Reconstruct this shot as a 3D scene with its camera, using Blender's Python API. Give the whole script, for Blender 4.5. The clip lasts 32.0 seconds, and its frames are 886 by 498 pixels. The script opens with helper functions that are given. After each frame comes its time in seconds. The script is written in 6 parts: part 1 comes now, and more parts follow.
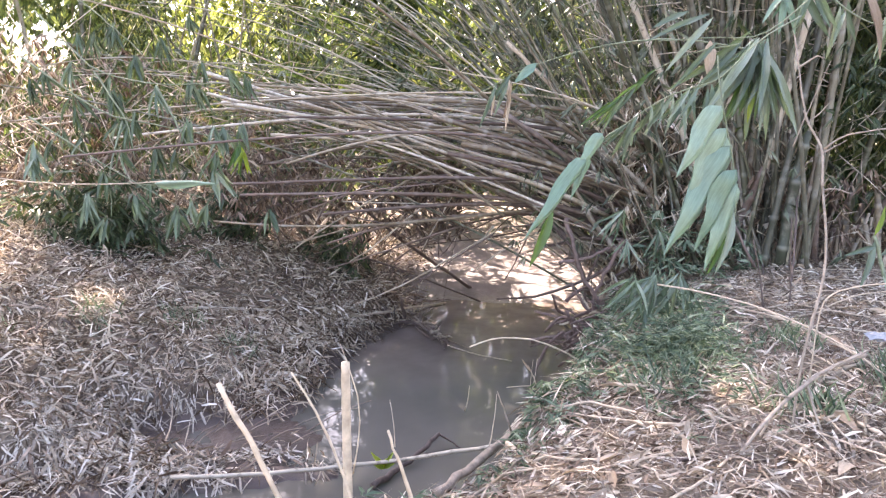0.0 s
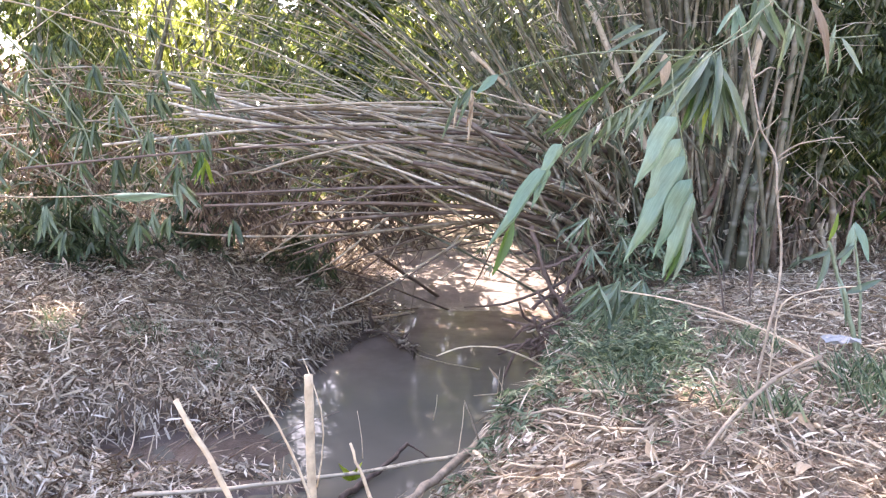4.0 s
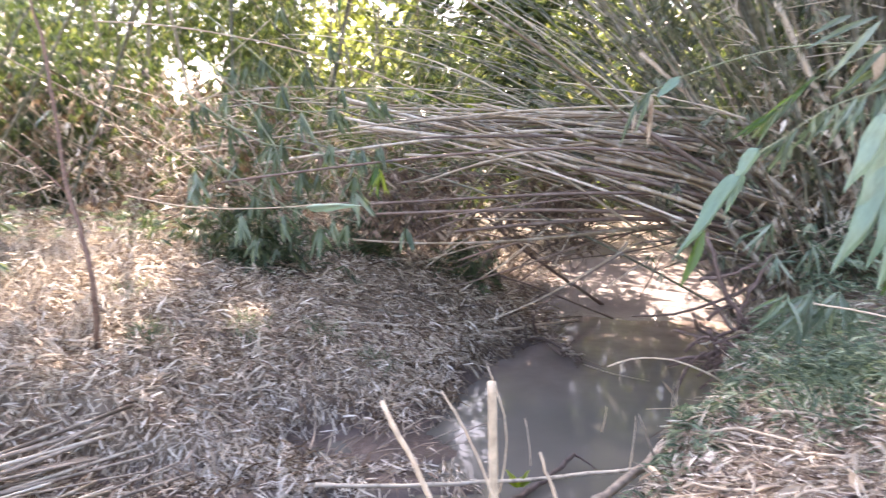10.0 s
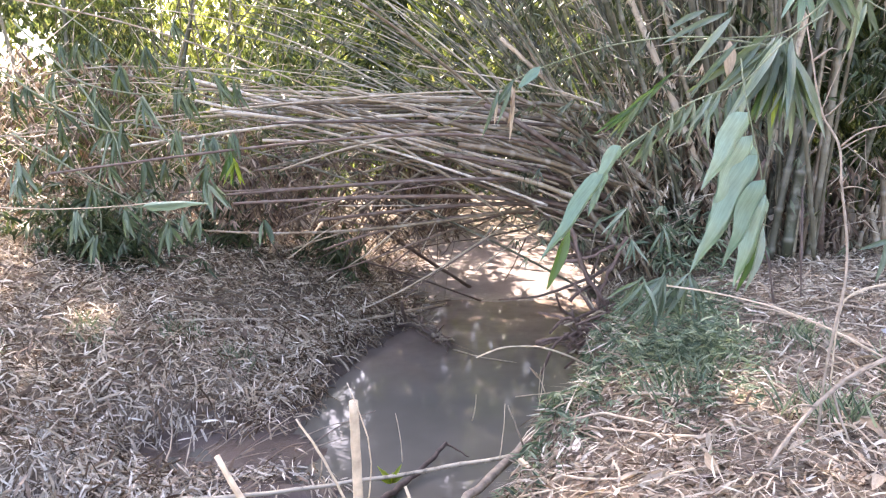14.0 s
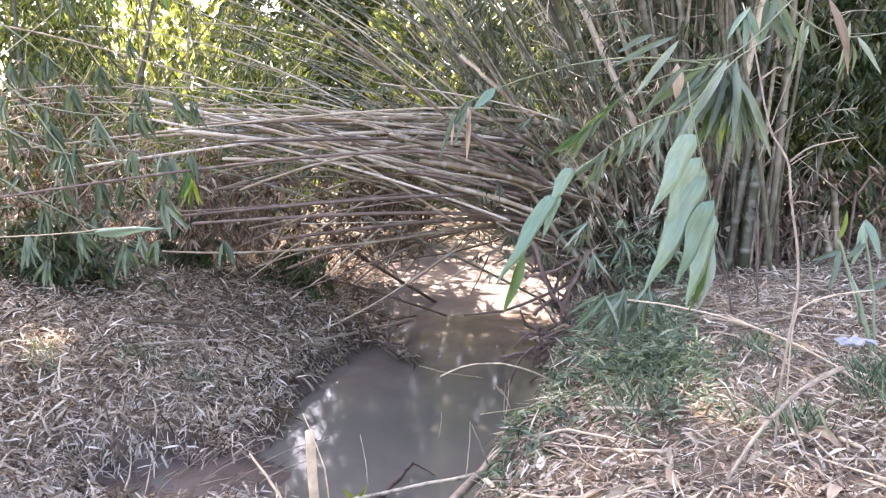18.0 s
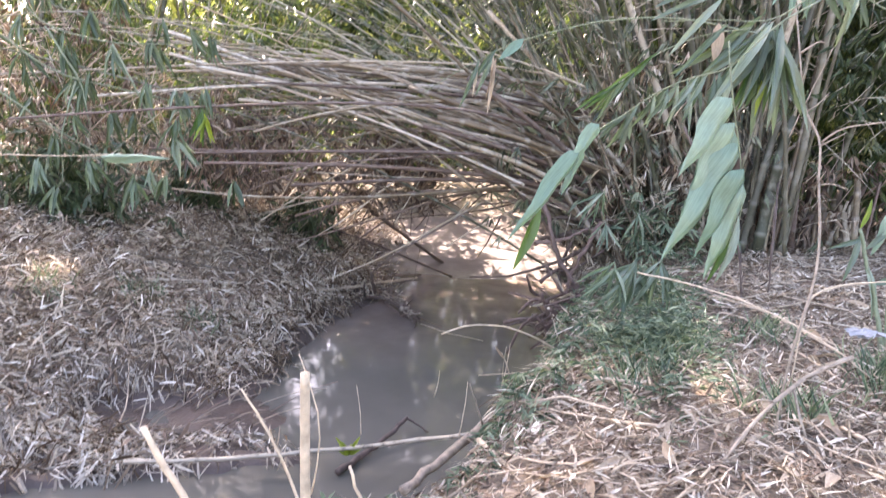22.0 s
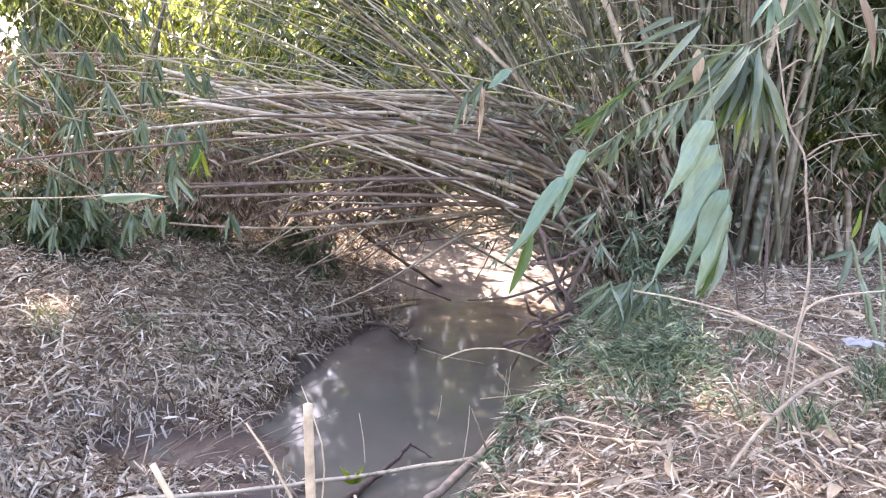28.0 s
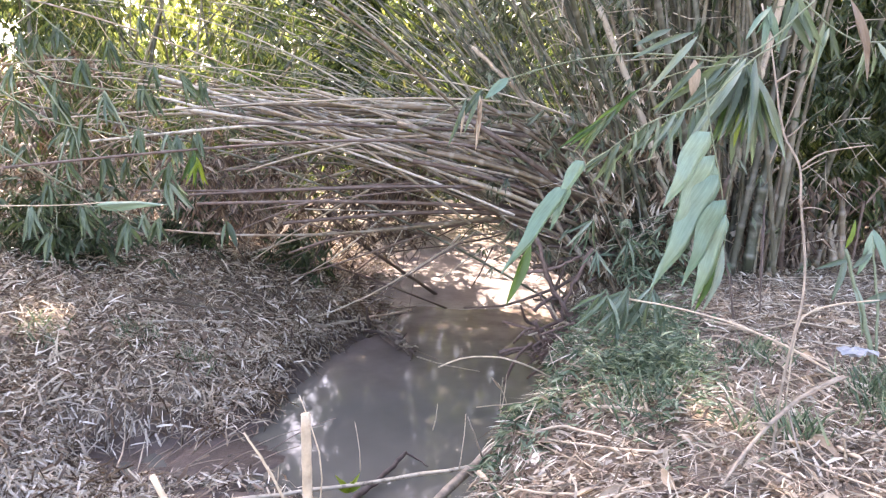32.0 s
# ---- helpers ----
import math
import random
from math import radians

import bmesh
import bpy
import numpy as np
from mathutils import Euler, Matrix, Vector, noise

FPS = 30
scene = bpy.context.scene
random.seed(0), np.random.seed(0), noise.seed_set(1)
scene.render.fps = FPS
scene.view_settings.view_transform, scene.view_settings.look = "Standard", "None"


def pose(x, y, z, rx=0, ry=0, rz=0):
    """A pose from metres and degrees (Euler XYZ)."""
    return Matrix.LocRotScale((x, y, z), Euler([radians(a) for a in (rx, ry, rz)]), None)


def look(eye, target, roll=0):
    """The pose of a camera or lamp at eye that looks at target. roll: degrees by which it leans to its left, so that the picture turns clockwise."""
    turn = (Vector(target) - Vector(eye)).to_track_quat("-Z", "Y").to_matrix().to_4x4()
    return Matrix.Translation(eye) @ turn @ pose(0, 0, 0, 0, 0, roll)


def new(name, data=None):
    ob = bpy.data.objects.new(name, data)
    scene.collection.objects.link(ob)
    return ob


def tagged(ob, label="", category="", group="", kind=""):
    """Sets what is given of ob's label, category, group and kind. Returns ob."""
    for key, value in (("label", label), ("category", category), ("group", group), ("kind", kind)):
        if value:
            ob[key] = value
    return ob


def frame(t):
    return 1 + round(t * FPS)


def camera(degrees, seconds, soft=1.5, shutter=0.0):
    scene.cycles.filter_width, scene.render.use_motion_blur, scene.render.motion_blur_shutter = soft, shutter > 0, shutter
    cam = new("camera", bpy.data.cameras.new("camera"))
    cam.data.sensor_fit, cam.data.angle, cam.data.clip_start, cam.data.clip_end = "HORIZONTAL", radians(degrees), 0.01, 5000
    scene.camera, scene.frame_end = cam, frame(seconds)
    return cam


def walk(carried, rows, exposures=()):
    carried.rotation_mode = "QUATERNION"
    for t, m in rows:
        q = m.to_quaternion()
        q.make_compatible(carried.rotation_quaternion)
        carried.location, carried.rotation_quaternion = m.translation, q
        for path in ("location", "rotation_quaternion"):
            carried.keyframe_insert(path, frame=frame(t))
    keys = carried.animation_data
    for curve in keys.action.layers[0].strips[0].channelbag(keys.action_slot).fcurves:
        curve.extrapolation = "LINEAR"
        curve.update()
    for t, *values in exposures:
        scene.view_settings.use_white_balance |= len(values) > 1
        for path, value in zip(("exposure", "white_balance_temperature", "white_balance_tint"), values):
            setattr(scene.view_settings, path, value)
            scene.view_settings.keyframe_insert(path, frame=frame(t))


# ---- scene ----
cam = camera(64.5, 32.0, 1.22, 0.5)
PATH = [
    (0, (0.163, 0.171, 2.479), (0.063, 2.532, 2.062), 0.62),
    (0.5, (0.158, 0.178, 2.475), (0.019, 2.537, 2.051), 0.75),
    (1, (0.152, 0.184, 2.470), (-0.035, 2.539, 2.044), 0.67),
    (1.5, (0.134, 0.192, 2.465), (-0.157, 2.539, 2.054), 0.90),
    (2, (0.123, 0.202, 2.453), (-0.291, 2.527, 2.025), 0.37),
    (2.5, (0.132, 0.191, 2.463), (-0.196, 2.528, 2.024), 0.49),
    (3, (0.155, 0.180, 2.473), (-0.016, 2.533, 2.036), 0.44),
    (3.5, (0.175, 0.171, 2.480), (0.145, 2.536, 2.074), 0.63),
    (5.5, (0.186, 0.155, 2.510), (0.219, 2.525, 2.134), 0.26),
    (6, (0.177, 0.158, 2.511), (0.142, 2.528, 2.135), 0.10),
    (6.5, (0.165, 0.152, 2.509), (0.080, 2.522, 2.143), -0.48),
    (7, (0.165, 0.164, 2.499), (0.045, 2.529, 2.108), 0.20),
    (7.5, (0.169, 0.171, 2.495), (0.069, 2.534, 2.085), 0.13),
    (8, (0.169, 0.171, 2.495), (0.074, 2.534, 2.085), 0.15),
    (8.5, (0.164, 0.169, 2.493), (0.069, 2.532, 2.084), 0.58),
    (9, (0.150, 0.172, 2.491), (0.021, 2.533, 2.077), 0.83),
    (9.5, (0.125, 0.163, 2.496), (-0.162, 2.513, 2.106), -0.27),
    (10, (0.112, 0.146, 2.500), (-0.414, 2.459, 2.136), -1.41),
    (10.5, (0.096, 0.141, 2.498), (-0.706, 2.374, 2.136), -1.83),
    (11, (0.091, 0.129, 2.500), (-0.961, 2.260, 2.163), -2.52),
    (11.5, (0.136, 0.095, 2.523), (-0.965, 2.209, 2.241), -2.81),
    (12, (0.242, 0.056, 2.507), (-0.611, 2.286, 2.263), -1.07),
    (12.5, (0.327, 0.097, 2.512), (-0.146, 2.429, 2.202), -1.36),
    (13, (0.326, 0.225, 2.455), (0.166, 2.571, 1.974), -0.45),
    (13.5, (0.191, 0.323, 2.518), (0.251, 2.653, 1.948), -1.62),
    (14, (0.119, 0.318, 2.541), (0.034, 2.676, 2.103), -1.29),
    (14.5, (0.132, 0.330, 2.529), (0.114, 2.684, 2.062), -2.11),
    (16.5, (0.141, 0.336, 2.556), (0.108, 2.690, 2.092), -1.94),
    (17, (0.147, 0.335, 2.562), (0.157, 2.696, 2.135), -2.15),
    (17.5, (0.150, 0.329, 2.567), (0.174, 2.693, 2.151), -1.66),
    (18, (0.151, 0.331, 2.570), (0.180, 2.698, 2.173), -1.86),
    (18.5, (0.157, 0.348, 2.547), (0.177, 2.715, 2.152), -1.67),
    (19, (0.161, 0.349, 2.546), (0.187, 2.718, 2.162), -1.54),
    (19.5, (0.164, 0.357, 2.548), (0.189, 2.730, 2.192), -0.86),
    (20, (0.154, 0.365, 2.552), (0.195, 2.744, 2.238), 0.30),
    (20.5, (0.150, 0.375, 2.546), (0.228, 2.746, 2.184), -0.15),
    (21, (0.146, 0.363, 2.552), (0.188, 2.729, 2.153), 0.59),
    (21.5, (0.145, 0.372, 2.543), (0.171, 2.744, 2.182), 0.72),
    (22, (0.145, 0.394, 2.521), (0.145, 2.737, 2.000), 2.60),
    (22.5, (0.130, 0.381, 2.526), (0.102, 2.709, 1.947), 2.64),
    (23, (0.153, 0.355, 2.529), (0.237, 2.698, 2.019), 0.19),
    (23.5, (0.162, 0.339, 2.536), (0.268, 2.683, 2.031), 0.13),
    (24, (0.158, 0.353, 2.532), (0.205, 2.699, 2.029), 0.15),
    (24.5, (0.156, 0.356, 2.533), (0.194, 2.700, 2.015), 0.30),
    (25, (0.153, 0.363, 2.535), (0.167, 2.707, 2.023), 0.98),
    (25.5, (0.146, 0.356, 2.537), (0.171, 2.706, 2.047), 1.28),
    (26, (0.143, 0.353, 2.541), (0.158, 2.702, 2.050), 1.18),
    (26.5, (0.149, 0.357, 2.539), (0.172, 2.715, 2.091), 1.14),
    (28.5, (0.150, 0.355, 2.546), (0.152, 2.714, 2.105), 0.45),
    (29, (0.143, 0.351, 2.547), (0.143, 2.711, 2.112), 0.80),
    (29.5, (0.141, 0.349, 2.547), (0.154, 2.709, 2.113), 0.86),
    (30, (0.144, 0.353, 2.550), (0.149, 2.714, 2.119), 0.82),
    (30.5, (0.146, 0.355, 2.548), (0.150, 2.716, 2.120), 0.85),
    (31, (0.145, 0.358, 2.548), (0.157, 2.719, 2.121), 0.76),
    (31.5, (0.140, 0.353, 2.549), (0.131, 2.715, 2.124), 1.08),
    (32, (0.142, 0.353, 2.551), (0.164, 2.716, 2.131), 0.76),
]
EXPOSURE, KELVIN, TINT = 3.06, 7600, 25
walk(cam, [(t, look(eye, target, roll)) for t, eye, target, roll in PATH],
     [(t, EXPOSURE + stops, KELVIN + warm, TINT) for t, stops, warm in ((0.0, 0.0, 0), (9.8, 0.0, 0), (10.6, -0.15, -350), (11.3, -0.2, -450), (11.8, -0.32, -450), (12.5, -0.18, -150), (13.3, 0.0, 0), (17.0, 0.04, 0), (32.0, 0.06, 0))])


# ---------------------------------------------------------------- light
SUN_EL, SUN_AZ = radians(52), radians(-25)      # the sun stands ahead and to the left of the stream
world = bpy.data.worlds.new("sky")
scene.world = world
world.use_nodes = True
wn = world.node_tree.nodes
sky = wn.new("ShaderNodeTexSky")
sky.sky_type, sky.sun_disc = "NISHITA", False
sky.sun_elevation, sky.sun_rotation = SUN_EL, SUN_AZ
sky.air_density, sky.dust_density = 1.0, 2.0
world.node_tree.links.new(sky.outputs[0], wn["Background"].inputs[0])
wn["Background"].inputs[1].default_value = 0.15
sun = new("sun", bpy.data.lights.new("sun", "SUN"))
sun.data.energy, sun.data.angle, sun.data.color = 4.6, radians(0.5), (1.0, 0.975, 0.93)
to_sun = Vector((math.sin(SUN_AZ) * math.cos(SUN_EL), math.cos(SUN_AZ) * math.cos(SUN_EL), math.sin(SUN_EL)))
sun.matrix_world = look(to_sun * 40, (0, 0, 0))


# ---------------------------------------------------------------- materials
def material(name):
    m = bpy.data.materials.new(name)
    m.use_nodes = True
    nt = m.node_tree
    return m, nt, nt.nodes["Principled BSDF"]


def add(nt, kind, **values):
    n = nt.nodes.new(kind)
    for k, v in values.items():
        n.inputs[k].default_value = v
    return n


def ramp(nt, fac, stops):
    r = nt.nodes.new("ShaderNodeValToRGB")
    e = r.color_ramp.elements
    while len(e) < len(stops):
        e.new(0.5)
    for el, (p, c) in zip(e, stops):
        el.position, el.color = p, (*c, 1)
    nt.links.new(fac, r.inputs[0])
    return r.outputs[0]


def noise_out(nt, scale, detail=4.0, rough=0.6, vector=None):
    n = add(nt, "ShaderNodeTexNoise", Scale=scale, Detail=detail, Roughness=rough)
    n.normalize = True
    if vector is None:
        vector = nt.nodes.new("ShaderNodeTexCoord").outputs["Object"]
    nt.links.new(vector, n.inputs["Vector"])
    return n.outputs["Fac"]


def mixed(nt, fac, a, b, mode="MIX"):
    m = nt.nodes.new("ShaderNodeMix")
    m.data_type, m.blend_type = "RGBA", mode
    for sock, v in ((m.inputs[0], fac), (m.inputs[6], a), (m.inputs[7], b)):
        if isinstance(v, (int, float)):
            sock.default_value = v
        elif isinstance(v, tuple):
            sock.default_value = (*v, 1)
        else:
            nt.links.new(v, sock)
    return m.outputs[2]


def bumped(nt, bsdf, height, strength=0.3, distance=0.02):
    b = add(nt, "ShaderNodeBump", Strength=strength, Distance=distance)
    nt.links.new(height, b.inputs["Height"])
    nt.links.new(b.outputs[0], bsdf.inputs["Normal"])


def leaf_material(name, stops, clear=0.35, rough=0.45, clear_tint=(1.0, 1.0, 0.55), grain=60.0, single=False, gloss=0.5):
    """Thin leaves: each one takes its own colour of the ramp; light shines partly through. single: one leaf an object, with veins."""
    m, nt, b = material(name)
    if single:
        own = nt.nodes.new("ShaderNodeObjectInfo").outputs["Random"]
    else:
        own = nt.nodes.new("ShaderNodeNewGeometry").outputs["Random Per Island"]
    col = ramp(nt, own, stops)
    if single:
        mp = nt.nodes.new("ShaderNodeMapping")
        mp.inputs["Scale"].default_value = (26.0, 1.2, 1.0)
        nt.links.new(nt.nodes.new("ShaderNodeTexCoord").outputs["Object"], mp.inputs[0])
        vein = noise_out(nt, 1.0, 2.0, 0.5, mp.outputs[0])
        col = mixed(nt, 0.6, col, ramp(nt, vein, [(0.35, (0.62, 0.66, 0.6)), (0.65, (1.0, 1.0, 1.0))]), "MULTIPLY")
        bumped(nt, b, vein, 0.25, 0.004)
    fleck = noise_out(nt, grain, 3.0)
    col = mixed(nt, 0.45, col, ramp(nt, fleck, [(0.3, (0.35, 0.33, 0.3)), (0.7, (1.0, 1.0, 1.0))]), "MULTIPLY")
    nt.links.new(col, b.inputs["Base Color"])
    b.inputs["Roughness"].default_value = rough
    b.inputs["Specular IOR Level"].default_value = gloss
    tr = nt.nodes.new("ShaderNodeBsdfTranslucent")
    nt.links.new(mixed(nt, 1.0, col, clear_tint, "MULTIPLY"), tr.inputs["Color"])
    mix = add(nt, "ShaderNodeMixShader", Fac=clear)
    nt.links.new(b.outputs[0], mix.inputs[1])
    nt.links.new(tr.outputs[0], mix.inputs[2])
    nt.links.new(mix.outputs[0], nt.nodes["Material Output"].inputs["Surface"])
    return m


def cane_material(name, stops, patch=(0.5, 0.48, 0.42), patch_amount=0.5, rough=0.5):
    """Bamboo cane: colour by cane, pale lichen bloom and dark blotches, fine lengthwise streaks."""
    m, nt, b = material(name)
    info = nt.nodes.new("ShaderNodeObjectInfo")
    col = ramp(nt, info.outputs["Random"], stops)
    big = noise_out(nt, 5.0, 5.0)
    col = mixed(nt, ramp(nt, big, [(0.52, (0, 0, 0)), (0.68, (patch_amount,) * 3)]), col, patch)
    dark = noise_out(nt, 17.0, 4.0, 0.7)
    col = mixed(nt, ramp(nt, dark, [(0.34, (0.7, 0.7, 0.7)), (0.48, (0, 0, 0))]), col, (0.075, 0.06, 0.045))
    ring = nt.nodes.new("ShaderNodeAttribute")
    ring.attribute_name = "node_ring"
    band = nt.nodes.new("ShaderNodeMath")
    band.operation = "MULTIPLY"
    band.inputs[1].default_value = 0.28
    nt.links.new(ring.outputs["Fac"], band.inputs[0])
    col = mixed(nt, band.outputs[0], col, tuple(c * 0.9 for c in patch))
    nt.links.new(col, b.inputs["Base Color"])
    b.inputs["Roughness"].default_value = rough
    bumped(nt, b, noise_out(nt, 45.0, 3.0), 0.25, 0.006)
    return m


def plain(name, color, rough=0.6, scale=25.0, vary=0.5, strength=0.3, distance=0.01):
    m, nt, b = material(name)
    n = noise_out(nt, scale, 5.0)
    dark = tuple(c * (1 - vary) for c in color)
    col = ramp(nt, n, [(0.3, dark), (0.7, color)])
    n2 = noise_out(nt, scale * 0.15, 3.0)
    col = mixed(nt, 0.5, col, ramp(nt, n2, [(0.35, (0.6, 0.58, 0.55)), (0.65, (1.0, 1.0, 1.0))]), "MULTIPLY")
    nt.links.new(col, b.inputs["Base Color"])
    b.inputs["Roughness"].default_value = rough
    bumped(nt, b, n, strength, distance)
    return m


# the darkest leaf tones also stand for shadow gaps in the mat
MAT_LITTER = leaf_material("dry_leaf", [(0.0, (0.06, 0.038, 0.025)), (0.25, (0.18, 0.125, 0.083)), (0.5, (0.425, 0.342, 0.255)),
                                        (0.8, (0.625, 0.54, 0.42)), (1.0, (0.9, 0.835, 0.73))], 0.12, 0.8, (1, 0.9, 0.7), gloss=0.15)
MAT_LITTER_GREY = leaf_material("grey_leaf", [(0.0, (0.16, 0.125, 0.095)), (0.5, (0.47, 0.40, 0.32)), (0.85, (0.68, 0.605, 0.50)), (1.0, (0.84, 0.775, 0.665))], 0.1, 0.75, (1, 0.95, 0.85), gloss=0.25)
MAT_BLEACHED = leaf_material("bleached_leaf", [(0.0, (0.17, 0.13, 0.105)), (0.4, (0.46, 0.40, 0.335)), (0.8, (0.72, 0.65, 0.555)), (1.0, (0.88, 0.82, 0.72))], 0.1, 0.75, (1, 0.95, 0.9), gloss=0.15)
MAT_LEAF = leaf_material("bamboo_leaf", [(0.0, (0.035, 0.06, 0.025)), (0.4, (0.08, 0.125, 0.05)), (0.8, (0.16, 0.22, 0.085)), (1.0, (0.32, 0.32, 0.14))], 0.42, 0.4)
MAT_LEAF_COOL = leaf_material("grey_green_leaf", [(0.0, (0.05, 0.068, 0.042)), (0.4, (0.105, 0.132, 0.083)), (0.8, (0.19, 0.225, 0.148)), (1.0, (0.34, 0.34, 0.23))], 0.35, 0.35, (0.95, 1.0, 0.7))
# pale copy of bamboo_leaf; sunlit haze of the far groves is in its colour
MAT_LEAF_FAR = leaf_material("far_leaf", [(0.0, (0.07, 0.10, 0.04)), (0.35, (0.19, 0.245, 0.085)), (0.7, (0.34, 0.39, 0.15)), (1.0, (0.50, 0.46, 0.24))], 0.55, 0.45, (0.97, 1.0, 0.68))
# brighter leaf copy for two far groves; their sunlight is put in the colour
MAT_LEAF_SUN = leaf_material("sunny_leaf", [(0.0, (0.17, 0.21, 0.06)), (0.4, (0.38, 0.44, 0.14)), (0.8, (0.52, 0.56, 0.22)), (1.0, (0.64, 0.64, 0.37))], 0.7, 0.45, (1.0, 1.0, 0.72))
# dark leaves; for groves and clump this colour also holds their shade
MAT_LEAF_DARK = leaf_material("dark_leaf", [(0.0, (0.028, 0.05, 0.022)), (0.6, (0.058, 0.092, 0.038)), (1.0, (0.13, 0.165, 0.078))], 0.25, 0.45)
MAT_LEAF_NEAR = leaf_material("near_leaf", [(0.0, (0.115, 0.165, 0.12)), (0.5, (0.195, 0.257, 0.195)), (1.0, (0.345, 0.415, 0.345))], 0.3, 0.3, (0.87, 1.0, 0.5), 9.0, True)
MAT_LEAF_PALE = leaf_material("silver_leaf", [(0.0, (0.155, 0.265, 0.19)), (1.0, (0.27, 0.385, 0.295))], 0.22, 0.33, (0.85, 1.0, 0.6), 5.0, True)
MAT_LEAF_LIME = leaf_material("lime_leaf", [(0.0, (0.26, 0.38, 0.06)), (1.0, (0.46, 0.55, 0.10))], 0.55, 0.4, (1.0, 1.0, 0.35), 5.0, True)
MAT_LEAF_FRESH = leaf_material("fresh_leaf", [(0.0, (0.05, 0.11, 0.035)), (0.6, (0.09, 0.18, 0.055)), (1.0, (0.17, 0.27, 0.09))], 0.4, 0.4, (0.9, 1.0, 0.4), 9.0, True)
MAT_LEAF_DULL = leaf_material("dull_leaf", [(0.0, (0.11, 0.16, 0.11)), (0.6, (0.21, 0.28, 0.20)), (1.0, (0.38, 0.44, 0.35))], 0.3, 0.4, (0.9, 1.0, 0.5), 9.0, True)
MAT_LEAF_VEIL = leaf_material("veil_leaf", [(0.0, (0.065, 0.10, 0.056)), (0.6, (0.125, 0.175, 0.10)), (1.0, (0.23, 0.29, 0.18))], 0.3, 0.4, (0.9, 1.0, 0.45), 9.0, True)
MAT_LEAF_DEAD = leaf_material("dead_leaf", [(0.0, (0.42, 0.31, 0.22)), (1.0, (0.66, 0.54, 0.42))], 0.2, 0.55, (1.0, 0.85, 0.6), 7.0, True)
MAT_HERB = leaf_material("herb_leaf", [(0.0, (0.045, 0.082, 0.05)), (0.5, (0.13, 0.20, 0.13)), (1.0, (0.38, 0.44, 0.31))], 0.35, 0.5)
MAT_DEBRIS = leaf_material("brown_debris", [(0.0, (0.07, 0.044, 0.03)), (0.5, (0.20, 0.135, 0.095)), (0.85, (0.34, 0.25, 0.18)), (1.0, (0.52, 0.42, 0.32))], 0.1, 0.65, (1, 0.85, 0.65))
# upper tones raised to hold the white highlights on the pale canes
MAT_CANE_DRY = cane_material("dry_cane", [(0.0, (0.085, 0.060, 0.038)), (0.45, (0.175, 0.13, 0.082)), (0.75, (0.32, 0.255, 0.175)), (1.0, (0.58, 0.515, 0.42))], patch_amount=0.35)
MAT_CANE_GREEN = cane_material("green_cane", [(0.0, (0.044, 0.050, 0.030)), (0.4, (0.105, 0.104, 0.063)), (0.75, (0.185, 0.166, 0.110)), (1.0, (0.31, 0.265, 0.185))], (0.40, 0.385, 0.325), 0.45)
MAT_CANE_PALE = cane_material("pale_cane", [(0.0, (0.13, 0.115, 0.078)), (0.5, (0.27, 0.24, 0.165)), (1.0, (0.48, 0.43, 0.33))], (0.5, 0.47, 0.40), 0.4)
# darker copy of green_cane, with the clump's shade put into its colour
MAT_CANE_SHADE = cane_material("deep_green_cane", [(0.0, (0.040, 0.043, 0.028)), (0.5, (0.098, 0.092, 0.062)), (1.0, (0.22, 0.195, 0.14))], (0.29, 0.28, 0.235), 0.4)
MAT_CANE_DARK = cane_material("dark_cane", [(0.0, (0.066, 0.044, 0.035)), (0.6, (0.135, 0.09, 0.072)), (1.0, (0.22, 0.155, 0.125))], (0.3, 0.25, 0.22), 0.3, 0.65)
# glossy leaves; tones lifted so the sun's white glare sits in the colour
MAT_LEAF_GLARE = leaf_material("shiny_leaf", [(0.0, (0.07, 0.11, 0.065)), (0.6, (0.17, 0.22, 0.145)), (1.0, (0.38, 0.43, 0.33))], 0.3, 0.28, gloss=1.0)
MAT_STICK = plain("pale_stick", (0.66, 0.53, 0.39), 0.6, 30.0, 0.45)
MAT_GREY_WOOD = plain("grey_wood", (0.42, 0.34, 0.265), 0.75, 26.0, 0.55, 0.4)
MAT_SHEATH = leaf_material("brown_sheath", [(0.0, (0.20, 0.15, 0.115)), (1.0, (0.30, 0.235, 0.18))], 0.15, 0.6, (1.0, 0.85, 0.6), 7.0, True)
MAT_BARK = plain("brown_bark", (0.24, 0.145, 0.105), 0.8, 28.0, 0.55, 0.5)
MAT_ROOT = plain("dead_root", (0.17, 0.12, 0.10), 0.75, 24.0, 0.6, 0.5)
MAT_TWIG = plain("green_twig", (0.21, 0.25, 0.15), 0.5, 60.0, 0.35)


